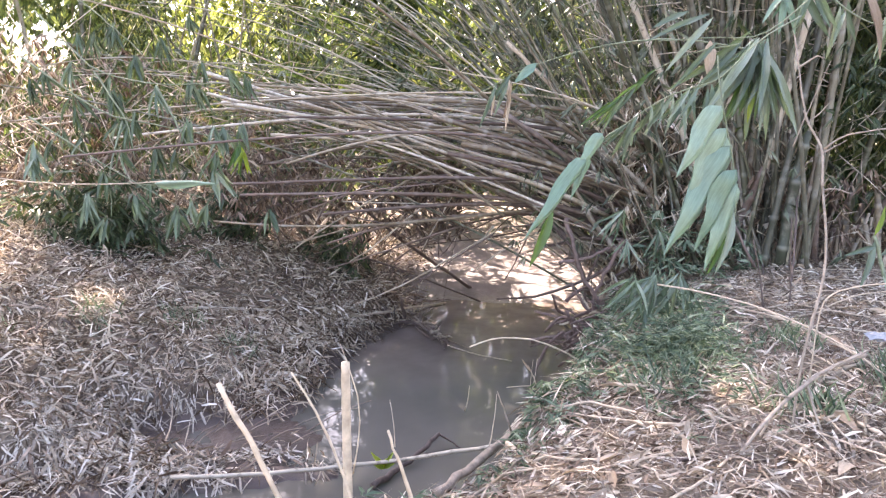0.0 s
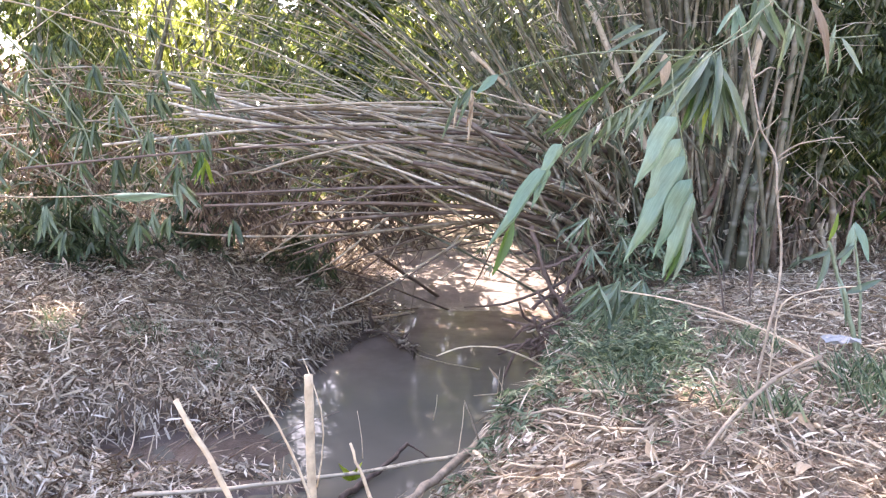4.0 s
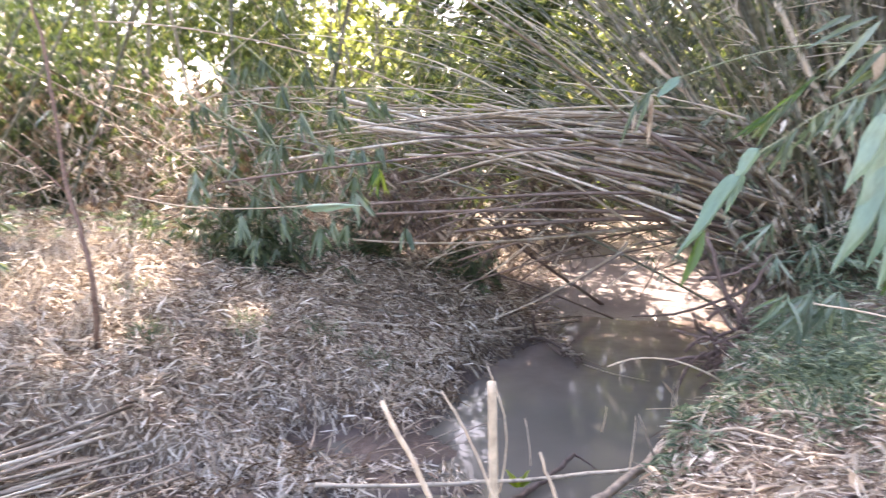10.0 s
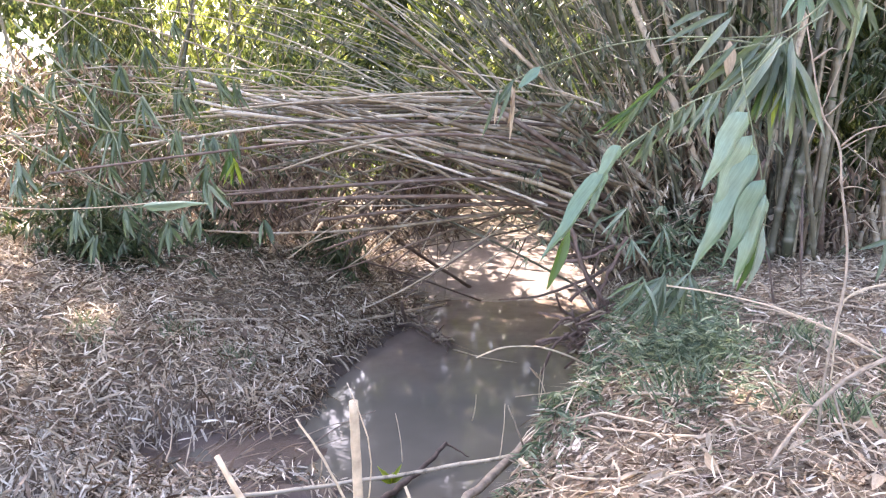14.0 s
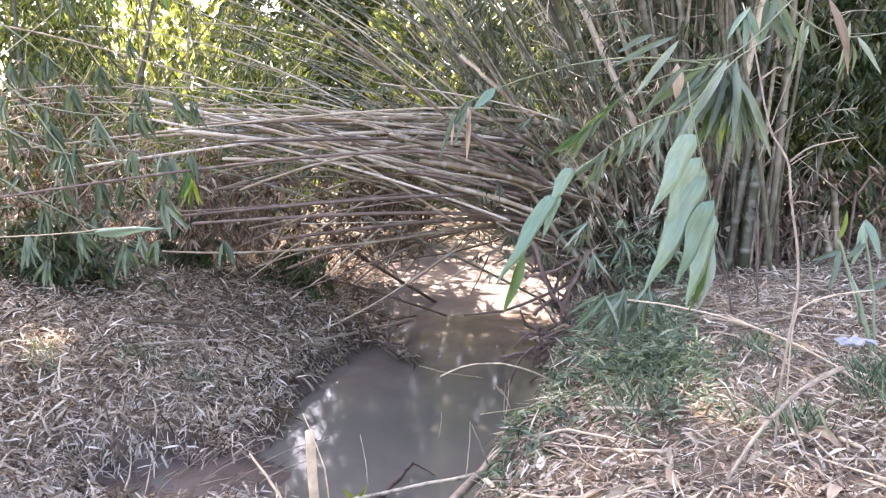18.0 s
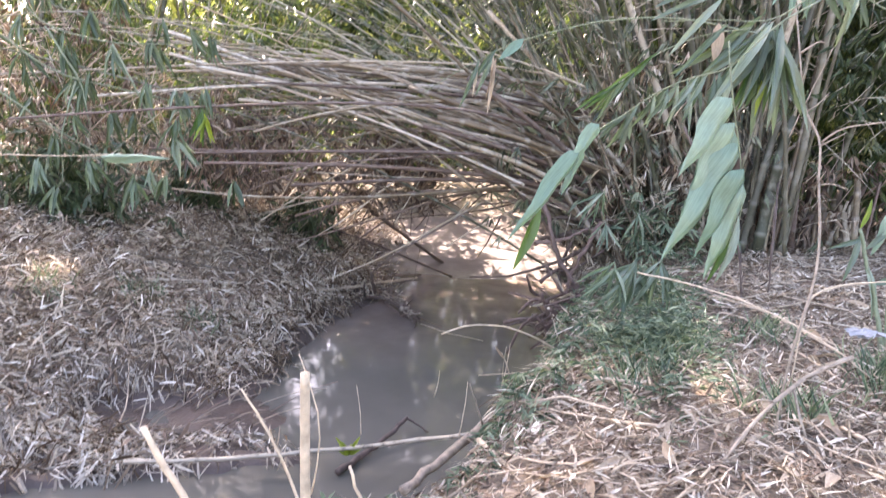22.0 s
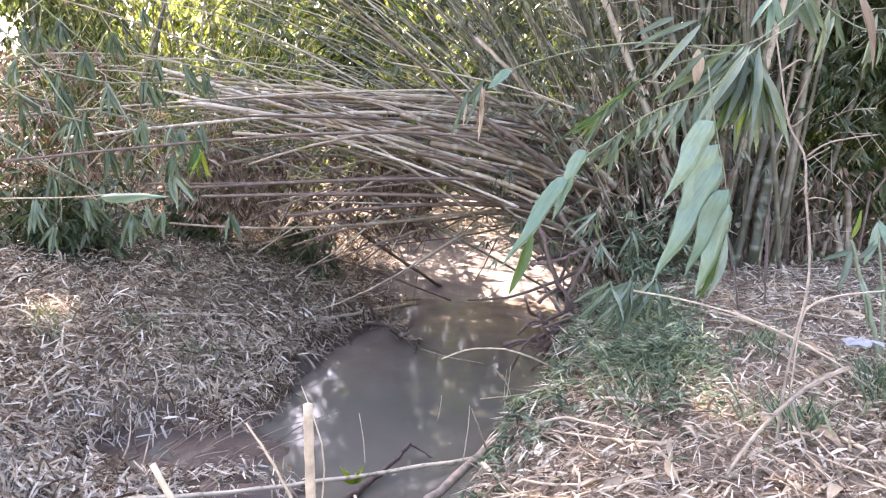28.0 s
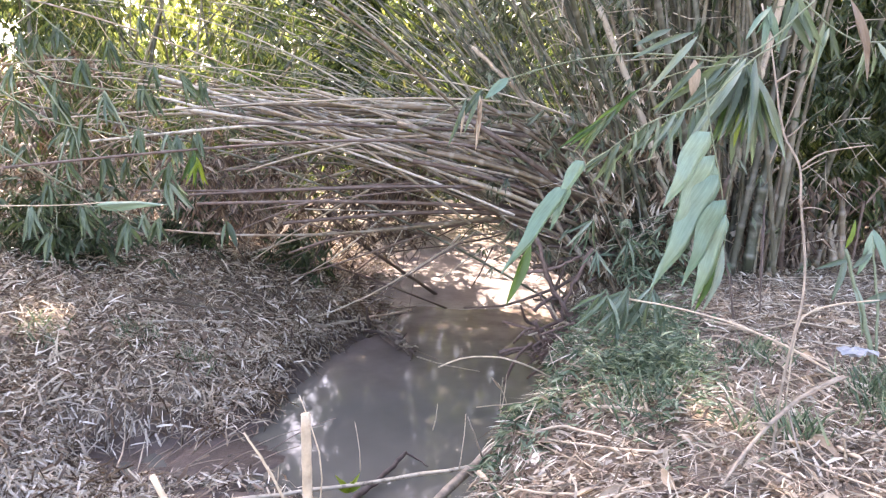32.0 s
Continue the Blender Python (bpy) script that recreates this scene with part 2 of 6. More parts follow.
def ground_material():
    m, nt, b = material("bank_earth")
    big = noise_out(nt, 0.9, 6.0)
    fine = noise_out(nt, 14.0, 6.0, 0.7)
    soil = ramp(nt, fine, [(0.3, (0.06, 0.045, 0.035)), (0.5, (0.13, 0.10, 0.078)), (0.72, (0.25, 0.20, 0.16))])
    straw = ramp(nt, noise_out(nt, 70.0, 3.0, 0.8), [(0.35, (0.07, 0.05, 0.035)), (0.65, (0.30, 0.24, 0.17))])
    col = mixed(nt, ramp(nt, big, [(0.42, (0.2,) * 3), (0.6, (0.85,) * 3)]), soil, straw)
    # the low bed is wet, smooth sand
    geo = nt.nodes.new("ShaderNodeNewGeometry")
    sep = nt.nodes.new("ShaderNodeSeparateXYZ")
    nt.links.new(geo.outputs["Position"], sep.inputs[0])
    low = add(nt, "ShaderNodeMapRange")
    for i, v in ((1, 0.10), (2, 0.24), (3, 1.0), (4, 0.0)):
        low.inputs[i].default_value = v
    nt.links.new(sep.outputs["Z"], low.inputs[0])
    sand = ramp(nt, noise_out(nt, 3.0, 7.0, 0.65), [(0.3, (0.088, 0.066, 0.057)), (0.55, (0.130, 0.103, 0.090)), (0.75, (0.175, 0.142, 0.125))])
    col = mixed(nt, low.outputs[0], col, sand)
    # a band of bare brown mud along the pool
    near = add(nt, "ShaderNodeMapRange")
    for i, v in ((1, 8.8), (2, 10.2), (3, 1.0), (4, 0.0)):
        near.inputs[i].default_value = v
    nt.links.new(sep.outputs["Y"], near.inputs[0])
    shore = nt.nodes.new("ShaderNodeMath")
    shore.operation = "MULTIPLY"
    nt.links.new(near.outputs[0], shore.inputs[0])
    nt.links.new(low.outputs[0], shore.inputs[1])
    col = mixed(nt, shore.outputs[0], col, ramp(nt, noise_out(nt, 6.0, 6.0, 0.7), [(0.3, (0.065, 0.046, 0.038)), (0.5, (0.105, 0.076, 0.064)), (0.72, (0.17, 0.125, 0.105))]))
    wet = add(nt, "ShaderNodeMapRange")
    for i, v in ((1, 0.0), (2, 0.09), (3, 1.0), (4, 0.0)):
        wet.inputs[i].default_value = v
    nt.links.new(sep.outputs["Z"], wet.inputs[0])
    col = mixed(nt, wet.outputs[0], col, (0.088, 0.064, 0.054))
    nt.links.new(col, b.inputs["Base Color"])
    rough = add(nt, "ShaderNodeMapRange")
    for i, v in ((1, 0.0), (2, 1.0), (3, 0.9), (4, 0.28)):
        rough.inputs[i].default_value = v
    nt.links.new(wet.outputs[0], rough.inputs[0])
    nt.links.new(rough.outputs[0], b.inputs["Roughness"])
    bumped(nt, b, fine, 0.6, 0.03)
    return m


def water_material():
    m, nt, b = material("muddy_water")
    n = noise_out(nt, 0.7, 4.0)
    col = ramp(nt, n, [(0.3, (0.098, 0.094, 0.080)), (0.7, (0.13, 0.122, 0.106))])
    sep = nt.nodes.new("ShaderNodeSeparateXYZ")
    nt.links.new(nt.nodes.new("ShaderNodeNewGeometry").outputs["Position"], sep.inputs[0])
    silt = add(nt, "ShaderNodeMapRange")
    for i, v in ((1, 6.4), (2, 8.6), (3, 0.0), (4, 0.95)):
        silt.inputs[i].default_value = v
    nt.links.new(sep.outputs["Y"], silt.inputs[0])
    col = mixed(nt, silt.outputs[0], col, ramp(nt, noise_out(nt, 2.2, 5.0), [(0.35, (0.16, 0.122, 0.105)), (0.65, (0.23, 0.18, 0.158))]))
    nt.links.new(col, b.inputs["Base Color"])
    b.inputs["Roughness"].default_value = 0.02
    b.inputs["IOR"].default_value = 1.33
    bumped(nt, b, noise_out(nt, 14.0, 2.0), 0.07, 0.008)
    return m


MAT_GROUND, MAT_WATER = ground_material(), water_material()


# ---------------------------------------------------------------- mesh tools
rng = np.random.default_rng(7)


def mesh(name, verts, faces, mat, smooth=False):
    me = bpy.data.meshes.new(name)
    me.from_pydata(np.asarray(verts, float).tolist() if not isinstance(verts, list) else verts, [], faces if isinstance(faces, list) else faces.tolist())
    me.materials.append(mat)
    if smooth:
        me.polygons.foreach_set("use_smooth", [True] * len(me.polygons))
    me.update()
    return me


def part(name, data, parent, label=""):
    ob = new(name, data)
    ob.parent = parent
    return tagged(ob, label)


def empty(name, place, label, category, group="", kind=""):
    ob = new(name)
    ob.location = place
    ob.empty_display_size = 0.1
    return tagged(ob, label, category, group, kind)


def frames(pts):
    """Tangents and two side directions along a line of points."""
    t = np.gradient(pts, axis=0)
    t /= np.linalg.norm(t, axis=1)[:, None] + 1e-9
    ref = np.array([0.0, 0.0, 1.0]) if abs(t[:, 2]).mean() < 0.8 else np.array([0.0, 1.0, 0.0])
    u = np.cross(t, ref)
    u /= np.linalg.norm(u, axis=1)[:, None] + 1e-9
    return t, u, np.cross(u, t)


def tube(pts, radii, sides=7):
    """Verts and faces of a closed, tapering tube along points."""
    pts, radii = np.asarray(pts, float), np.asarray(radii, float)
    _, u, v = frames(pts)
    a = np.linspace(0, 2 * np.pi, sides, endpoint=False)
    ring = u[:, None] * np.cos(a)[None, :, None] + v[:, None] * np.sin(a)[None, :, None]
    verts = (pts[:, None] + ring * radii[:, None, None]).reshape(-1, 3)
    faces = []
    for i in range(len(pts) - 1):
        for j in range(sides):
            k = (j + 1) % sides
            faces.append([i * sides + j, i * sides + k, (i + 1) * sides + k, (i + 1) * sides + j])
    faces += [list(range(sides))[::-1], [(len(pts) - 1) * sides + j for j in range(sides)]]
    return verts, faces


def bezier(p0, p1, p2, p3, n):
    s = np.linspace(0, 1, n)[:, None]
    p0, p1, p2, p3 = (np.asarray(p, float) for p in (p0, p1, p2, p3))
    return (1 - s) ** 3 * p0 + 3 * s * (1 - s) ** 2 * p1 + 3 * s * s * (1 - s) * p2 + s ** 3 * p3


def along(curve, d):
    """Points at even distances d along a finely drawn curve."""
    seg = np.r_[0, np.cumsum(np.linalg.norm(np.diff(curve, axis=0), axis=1))]
    return np.stack([np.interp(d, seg, curve[:, i]) for i in range(3)], 1), seg[-1]


def culm(name, curve, r0, r1, mat, parent, label="", gap=0.33, sides=8, node=1.16):
    """One bamboo cane along a curve: internodes between raised rings, with a groove under each ring."""
    _, length = along(curve, np.array([0.0]))
    d, r, ring = [0.0], [r0], [0.0]
    at = gap * (0.4 + 0.5 * rng.random())
    while at < length - 0.05:
        base = r0 + (r1 - r0) * (at / length) ** 1.3
        for off, k in ((-0.03, 1.0), (-0.006, node), (0.012, node * 0.97), (0.03, 0.98)):
            d.append(at + off)
            r.append(base * k)
            ring.append(1.0 if k > 1.05 else 0.0)
        at += gap * (0.85 + 0.3 * rng.random())
    d.append(length)
    r.append(r1)
    ring.append(0.0)
    pts, _ = along(curve, np.array(d))
    v, f = tube(pts, r, sides)
    me = mesh(name, v, f, mat, True)
    me.attributes.new("node_ring", "FLOAT", "POINT").data.foreach_set("value", np.repeat(ring, sides))
    return part(name, me, parent, label)


def stick(name, pts, r0, r1, mat, sides=6, wobble=0.15, n=10, bent=0.25):
    """A bent stick through a few points, with knots and uneven thickness."""
    pts = np.asarray(pts, float)
    seg = np.linspace(0, 1, len(pts))
    s = np.linspace(0, 1, n)
    fine = np.stack([np.interp(s, seg, pts[:, i]) for i in range(3)], 1)
    if len(pts) > 2:
        fine[1:-1] = (fine[:-2] + 2 * fine[1:-1] + fine[2:]) / 4
    r = (r0 + (r1 - r0) * s) * (1 + wobble * rng.uniform(-1, 1, n))
    fine[1:-1] += rng.normal(0, r0 * bent, (n - 2, 3))
    v, f = tube(fine, r, sides)
    return mesh(name, v, f, mat, True)


def leaf_mesh(name, pos, way, normal, length, width, mat, bend=0.15, quads=False):
    """Many lance-shaped leaves in one mesh: pos base points, way along the leaf, normal its face."""
    way = way / (np.linalg.norm(way, axis=1)[:, None] + 1e-9)
    side = np.cross(way, normal)
    side /= np.linalg.norm(side, axis=1)[:, None] + 1e-9
    up = np.cross(side, way)
    L, W = np.asarray(length)[:, None], np.asarray(width)[:, None]
    n = len(pos)
    if quads == "strip":          # torn strips, blunt at both ends and creased
        v = np.stack([pos + side * W * 0.3, pos - side * W * 0.42, pos + way * L * 0.55 + side * W * 0.5 + up * L * bend, pos + way * L * 0.45 - side * W * 0.5 + up * L * bend * 0.8,
                      pos + way * L + side * W * 0.2, pos + way * L * 0.93 - side * W * 0.22], 1)
        f = (np.arange(n)[:, None, None] * 6 + np.array([[0, 2, 3, 1], [2, 4, 5, 3]])).reshape(-1, 4)
        return mesh(name, v.reshape(-1, 3), f, mat)
    if quads:
        v = np.stack([pos, pos + way * L * 0.4 + side * W * 0.5 + up * L * bend * 0.3, pos + way * L - up * L * bend * 0.3,
                      pos + way * L * 0.4 - side * W * 0.5 + up * L * bend * 0.3], 1)
        f = np.arange(n)[:, None] * 4 + np.array([[0, 1, 2, 3]])
        return mesh(name, v.reshape(-1, 3), f, mat)
    v = np.stack([pos, pos + way * L * 0.28 + side * W * 0.5 + up * L * bend * 0.4, pos + way * L * 0.3 + up * (L * bend * 0.4 - W * 0.12),
                  pos + way * L * 0.28 - side * W * 0.5 + up * L * bend * 0.4, pos + way * L * 0.65 + side * W * 0.36 + up * L * bend * 0.25,
                  pos + way * L * 0.65 + up * (L * bend * 0.25 - W * 0.1), pos + way * L * 0.65 - side * W * 0.36 + up * L * bend * 0.25,
                  pos + way * L - up * L * bend * 0.5], 1)
    tri = np.array([[0, 1, 2], [0, 2, 3], [4, 7, 5], [5, 7, 6]])
    quad = np.array([[1, 4, 5, 2], [2, 5, 6, 3]])
    base = np.arange(n)[:, None, None] * 8
    faces = (base + tri).reshape(-1, 3).tolist() + (base + quad).reshape(-1, 4).tolist()
    return mesh(name, v.reshape(-1, 3), faces, mat, True)


def sprays(centres, n_leaf, length, droop=0.7, spread=0.9, heading=None):
    """Fans of leaves that hang from twig ends: bases, ways, normals, lengths, widths."""
    k = len(centres)
    if heading is None:
        a = rng.uniform(0, 2 * np.pi, k)
        heading = np.stack([np.cos(a), np.sin(a), np.zeros(k)], 1)
    c = np.repeat(centres, n_leaf, 0)
    h = np.repeat(heading, n_leaf, 0)
    fan = np.tile(np.linspace(-1, 1, n_leaf), k) * spread + rng.normal(0, 0.15, k * n_leaf)
    side = np.stack([-h[:, 1], h[:, 0], np.zeros(len(h))], 1)
    way = h * np.cos(fan)[:, None] + side * np.sin(fan)[:, None]
    way[:, 2] -= np.repeat(rng.normal(droop, 0.3, k), n_leaf) + rng.normal(0, 0.15, len(way))
    normal = np.tile([0.0, 0.0, 1.0], (len(way), 1)) + rng.normal(0, 0.45, way.shape)
    L = length * rng.uniform(0.6, 1.2, len(way))
    pos = c + h * np.tile(np.linspace(-0.5, 0.5, n_leaf), k)[:, None] * length * 0.25 + rng.normal(0, length * 0.06, way.shape)
    return pos, way, normal, L, L * rng.uniform(0.11, 0.17, len(way))


# ---------------------------------------------------------------- the ground: two banks and the bed between them
LEFT_Y = [0, 3.6, 4.1, 4.3, 4.45, 4.6, 5.0, 5.8, 6.4, 7.0, 8.0, 8.8, 9.3, 10.2, 12, 18, 60]
LEFT_X = [-3.1, -3.0, -2.75, -2.4, -1.9, -1.25, -1.2, -1.28, -1.24, -1.26, -1.02, -0.74, -0.55, -0.8, -1.0, -0.9, -0.9]
SHELF_Y, SHELF = [4.2, 4.6, 5.2, 5.6, 6.1, 7.0, 9.0, 12.0, 60], [0.7, 1.0, 0.8, 0.55, 0.12, -0.06, -0.06, 0.12, 0.12]
RIGHT_Y = [1.0, 1.5, 2.0, 2.5, 3.05, 3.6, 4.2, 4.75, 5.4, 6.5, 8, 10, 14, 20, 60]
RIGHT_X = [-3.2, -2.7, -1.7, -0.75, -0.22, 0.06, 0.34, 0.56, 0.76, 1.06, 1.35, 1.9, 2.9, 3.5, 3.5]


def smooth(x):
    x = np.clip(x, 0, 1)
    return x * x * (3 - 2 * x)


def wave(x, y):
    return (np.sin(1.7 * x + 0.6 * y) * np.sin(1.3 * y - 0.5 * x + 1.0) * 0.5 + np.sin(4.1 * x + 1.0) * np.sin(3.7 * y + 0.4 * x) * 0.25
            + np.sin(9.3 * x + 2.0 * y) * np.sin(8.1 * y - 3.0 * x) * 0.13)


def inlet(x, y):
    """A small muddy inlet behind the spit: below 1 inside."""
    return np.hypot((x + 1.72) / 0.74, (y - 5.30 - 0.10 * (x + 1.72)) / 0.33) + 0.22 * wave(4 * x, 4 * y)


def height(x, y):
    x, y = np.asarray(x, float), np.asarray(y, float)
    lx, rx = np.interp(y, LEFT_Y, LEFT_X) + 0.13 * wave(2 * x + 3, 2 * y) + 0.05 * np.sin(7.3 * y), np.interp(y, RIGHT_Y, RIGHT_X) + 0.08 * wave(3 * x, 2.5 * y) + 0.09 * np.sin(4.3 * y) + 0.05 * np.sin(9.1 * y + 1)
    dl, dr = lx - x, x - rx
    bed = -0.28 + 0.34 * smooth((y - 8.2) / 2.4) + 0.05 * np.clip(y - 11, 0, 30) * smooth((y - 11) / 4) + 0.03 * wave(1.5 * x, y)
    spit = (0.37 + 0.05 * wave(3 * x, 3 * y)) * np.exp(-((y - 4.8 - 0.08 * (x + 1) - 0.06 * wave(1.6 * x, 0.3)) / 0.15) ** 2) * smooth((-0.15 - x) / 0.8)
    bed = bed + spit * smooth((x - lx + 0.6) / 0.5)
    w = np.interp(y, [5.5, 6.2, 6.8, 7.9, 8.6, 9.6, 10.5], [0.06, 0.05, 0.10, 0.20, 0.35, 0.4, 0.1])
    bed = np.maximum(bed, 0.03 + 0.02 * wave(3 * x, 3 * y) - 0.11 * np.clip((x - lx) / w, 0, 3) ** 2)
    left = 1.55 * (1 - np.exp(-np.clip(dl - np.interp(y, SHELF_Y, SHELF), 0, 60) * 0.29)) + 0.06 * smooth(dl / 0.25) + 0.05 * wave(x, y) * smooth(dl / 1.0)
    near = 1.22 - 0.02 * y
    right = (near - 0.17) * smooth(dr / 0.5) + 0.17 * smooth((dr - 0.3) / 1.6) + 0.05 * np.clip(y - 3.5, 0, 4) * smooth((dr - 0.5) / 1.3) + 0.05 * wave(1.2 * x, y) * smooth(dr / 0.8)
    h = np.where(dl > 0, np.maximum(bed, 0) * 0 + left + bed * (1 - smooth(dl / 0.5)), bed)
    h = h + (0.016 + 0.035 * wave(4 * x, 4 * y) - h) * smooth((1.5 - inlet(x, y)) / 0.6)
    h = h + 0.022 * np.sin(13 * x + 5 * np.sin(2.1 * y)) * np.sin(11 * y + 3 * np.sin(2.7 * x)) * smooth(dl / 0.3)
    return np.where(dr > 0, right + bed * (1 - smooth(dr / 0.5)), h)


def ground_points(x, y):
    return np.stack([x, y, height(x, y)], 1)


def steps(near, fine, far):
    out = [0.0]
    step = fine
    while out[-1] < far:
        out.append(out[-1] + step)
        if out[-1] > near:
            step *= 1.35
    return np.array(out)


gx = np.r_[-steps(8, 0.085, 600)[:0:-1], steps(7, 0.085, 600)]
gy = np.r_[-steps(2, 0.2, 600)[:0:-1], steps(16, 0.085, 900)]
X, Y = np.meshgrid(gx, gy)
nx, ny = len(gx), len(gy)
idx = (np.arange(ny - 1)[:, None] * nx + np.arange(nx - 1)[None]).reshape(-1)
ground = new("ground", mesh("ground", ground_points(X.ravel(), Y.ravel()), np.stack([idx, idx + 1, idx + nx + 1, idx + nx], 1), MAT_GROUND, True))
tagged(ground, "brown earth banks of a stream strewn with dry leaves", "ground", kind="structure")

wx, wy = np.linspace(-3.6, 3.2, 24), np.linspace(1.0, 11.6, 36)
WX, WY = np.meshgrid(wx, wy)
idx = (np.arange(35)[:, None] * 24 + np.arange(23)[None]).reshape(-1)
water = new("water", mesh("water", np.stack([WX.ravel(), WY.ravel(), 0 * WX.ravel()], 1), np.stack([idx, idx + 1, idx + 25, idx + 24], 1), MAT_WATER, True))
tagged(water, "still muddy grey-green stream pool reflecting the sky", "water", kind="structure")


# ---------------------------------------------------------------- the bamboo clump on the far right bank
def on_ground(x, y, sink=0.06):
    return np.array([x, y, float(height(x, y)) - sink])


clump = empty("bamboo_clump", (2.9, 7.7, float(height(2.9, 7.7))), "dense clump of tall green bamboo canes on the stream bank", "bamboo")
W = Matrix.Translation(-Vector(clump.location))


def local(ob, curve):
    return np.asarray(curve) - np.array(ob.location)


# upright and leaning canes: the further to the stream side, the more they lean
rng = np.random.default_rng(21)
for i in range(235):
    s = rng.random() ** 0.5                       # 0: stream side, 1: far side
    bx, by = 1.75 + 1.45 * s + rng.normal(0, 0.14), 7.2 + rng.uniform(-0.55, 1.5) - 0.2 * s
    lean = radians(44) * max(0.0, 1 - s * 1.9) ** 1.3 + radians(rng.normal(5, 11))
    back = radians(rng.normal(3, 16))
    b = on_ground(bx, by)
    L = rng.uniform(6.0, 8.5) if rng.random() < 0.8 else rng.uniform(0.5, 2.2)
    lean = max(lean, radians(-5))
    d = np.array([-math.sin(lean), math.sin(back), math.cos(lean)])
    d /= np.linalg.norm(d)
    droop = np.array([-0.5, 0, -0.8]) * lean
    c = bezier(b, b + d * L * 0.33 + rng.normal(0, 0.12, 3), b + d * L * 0.67 + droop * 0.5 + rng.normal(0, 0.25, 3), b + d * L + droop * 1.5, 30)
    green = rng.random() < 0.88
    # most far-side canes get the copy whose colour holds their shade
    culm("culm", local(clump, c), rng.uniform(0.024, 0.036) if s > 0.45 and rng.random() < 0.2 else rng.uniform(0.008, 0.014 + 0.008 * min(1, 2 * s)), 0.008, (MAT_CANE_SHADE if s > 0.6 and i % 3 else MAT_CANE_GREEN) if green else MAT_CANE_DRY, clump, "" if green else "dry straw-coloured cane", sides=7)

# papery sheaths and leafy side twigs among the canes
m = 1350
p = np.stack([rng.uniform(1.5, 3.3, m), rng.uniform(6.7, 8.6, m), 1.1 + 2.0 * rng.random(m) ** 1.6], 1)
q = sprays(p, 4, 0.17, 1.3, 0.5)
part("sheath_litter", leaf_mesh("sheath_litter", local(clump, q[0]), *q[1:4], q[4], MAT_LITTER, 0.2, True), clump, "dry tan sheaths hanging between the canes")
m = 1900
s = rng.random(m) ** 1.3
p = np.stack([0.6 + 4.6 * s, rng.uniform(6.2, 8.8, m), 1.3 + rng.random(m) ** 0.8 * 4.5], 1)
q = sprays(p, 6, 0.165, 0.9, 0.8)
part("foliage", leaf_mesh("foliage", local(clump, q[0]), *q[1:], MAT_LEAF_COOL, 0.2, True), clump, "small grey-green bamboo leaves")


def twiggery(name, places, length, radius, rise, mat):
    """Many thin bare side twigs in one mesh."""
    vs, fs, k = [], [], 0
    for b in places:
        a = rng.uniform(0, 2 * np.pi)
        L = length * rng.uniform(0.4, 1.3)
        d = np.array([math.cos(a), 0.6 * math.sin(a), rng.normal(rise, 0.5)]) * L
        r = radius * rng.uniform(0.6, 1.3)
        v, f = tube(np.array([b, b + d * 0.5 + rng.normal(0, 0.04, 3), b + d]), [r, r * 0.8, r * 0.4], 4)
        vs.append(v)
        fs += [[i + k for i in face] for face in f]
        k += len(v)
    return mesh(name, np.concatenate(vs), fs, mat, True)


m = 520
s = rng.random(m)
p = np.stack([1.2 + 2.8 * s, rng.uniform(6.5, 8.0, m), 1.3 + 3.4 * rng.random(m)], 1)
tagged(part("side_twig", twiggery("side_twig", local(clump, p), 0.45, 0.005, 0.3, MAT_CANE_DRY), clump, "thin dry side twigs"), kind="stuff")
rng = np.random.default_rng(10)
# stout broken stumps and dead stems at the foot of the clump
for i in range(64):
    x, y = rng.uniform(2.5, 4.2), rng.uniform(6.75, 7.7)
    b = on_ground(x, y)
    h = 0.25 + (1.1 if x < 3.4 else 0.6) * rng.random() ** 1.6
    d = np.array([rng.normal(0, 0.16), rng.normal(-0.03, 0.12), 1.0]) * h
    r = rng.uniform(0.010, 0.042)
    culm("stump", local(clump, bezier(b, b + d * 0.35, b + d * 0.7 + rng.normal(0, 0.02, 3), b + d, 10)), r, r * 0.85, MAT_CANE_DRY if i % 4 else MAT_CANE_DARK, clump, "broken brown cane stump", gap=0.22, sides=7)
m = 620
p = np.stack([rng.uniform(2.2, 5.0, m), rng.uniform(6.6, 7.5, m), 1.15 + 1.0 * rng.random(m) ** 1.5], 1)
q = sprays(p, 4, 0.16, 1.0, 0.6)
part("sheath_litter", leaf_mesh("sheath_litter", local(clump, q[0]), *q[1:4], q[4] * 1.2, MAT_DEBRIS, 0.2, True), clump, "brown dead sheaths round the stumps")
m = 130
p = np.stack([rng.uniform(1.75, 2.7, m), rng.uniform(6.3, 6.9, m), 1.2 + 0.55 * rng.random(m)], 1)
q = sprays(p, 6, 0.17, 0.4, 0.9)
part("foliage", leaf_mesh("foliage", local(clump, q[0]), *q[1:], MAT_HERB, 0.2, True), clump, "pale grey-green leaves low on the clump")

# dark leaf copy added to deepen the shade between the tall canes
m = 1100
p = np.stack([rng.uniform(2.3, 4.8, m), rng.uniform(6.3, 8.4, m), 2.5 + 2.4 * rng.random(m)], 1)
q = sprays(p, 6, 0.17, 1.0, 0.6)
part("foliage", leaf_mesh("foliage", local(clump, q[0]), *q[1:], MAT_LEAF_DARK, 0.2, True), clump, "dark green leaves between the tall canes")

rng = np.random.default_rng(11)
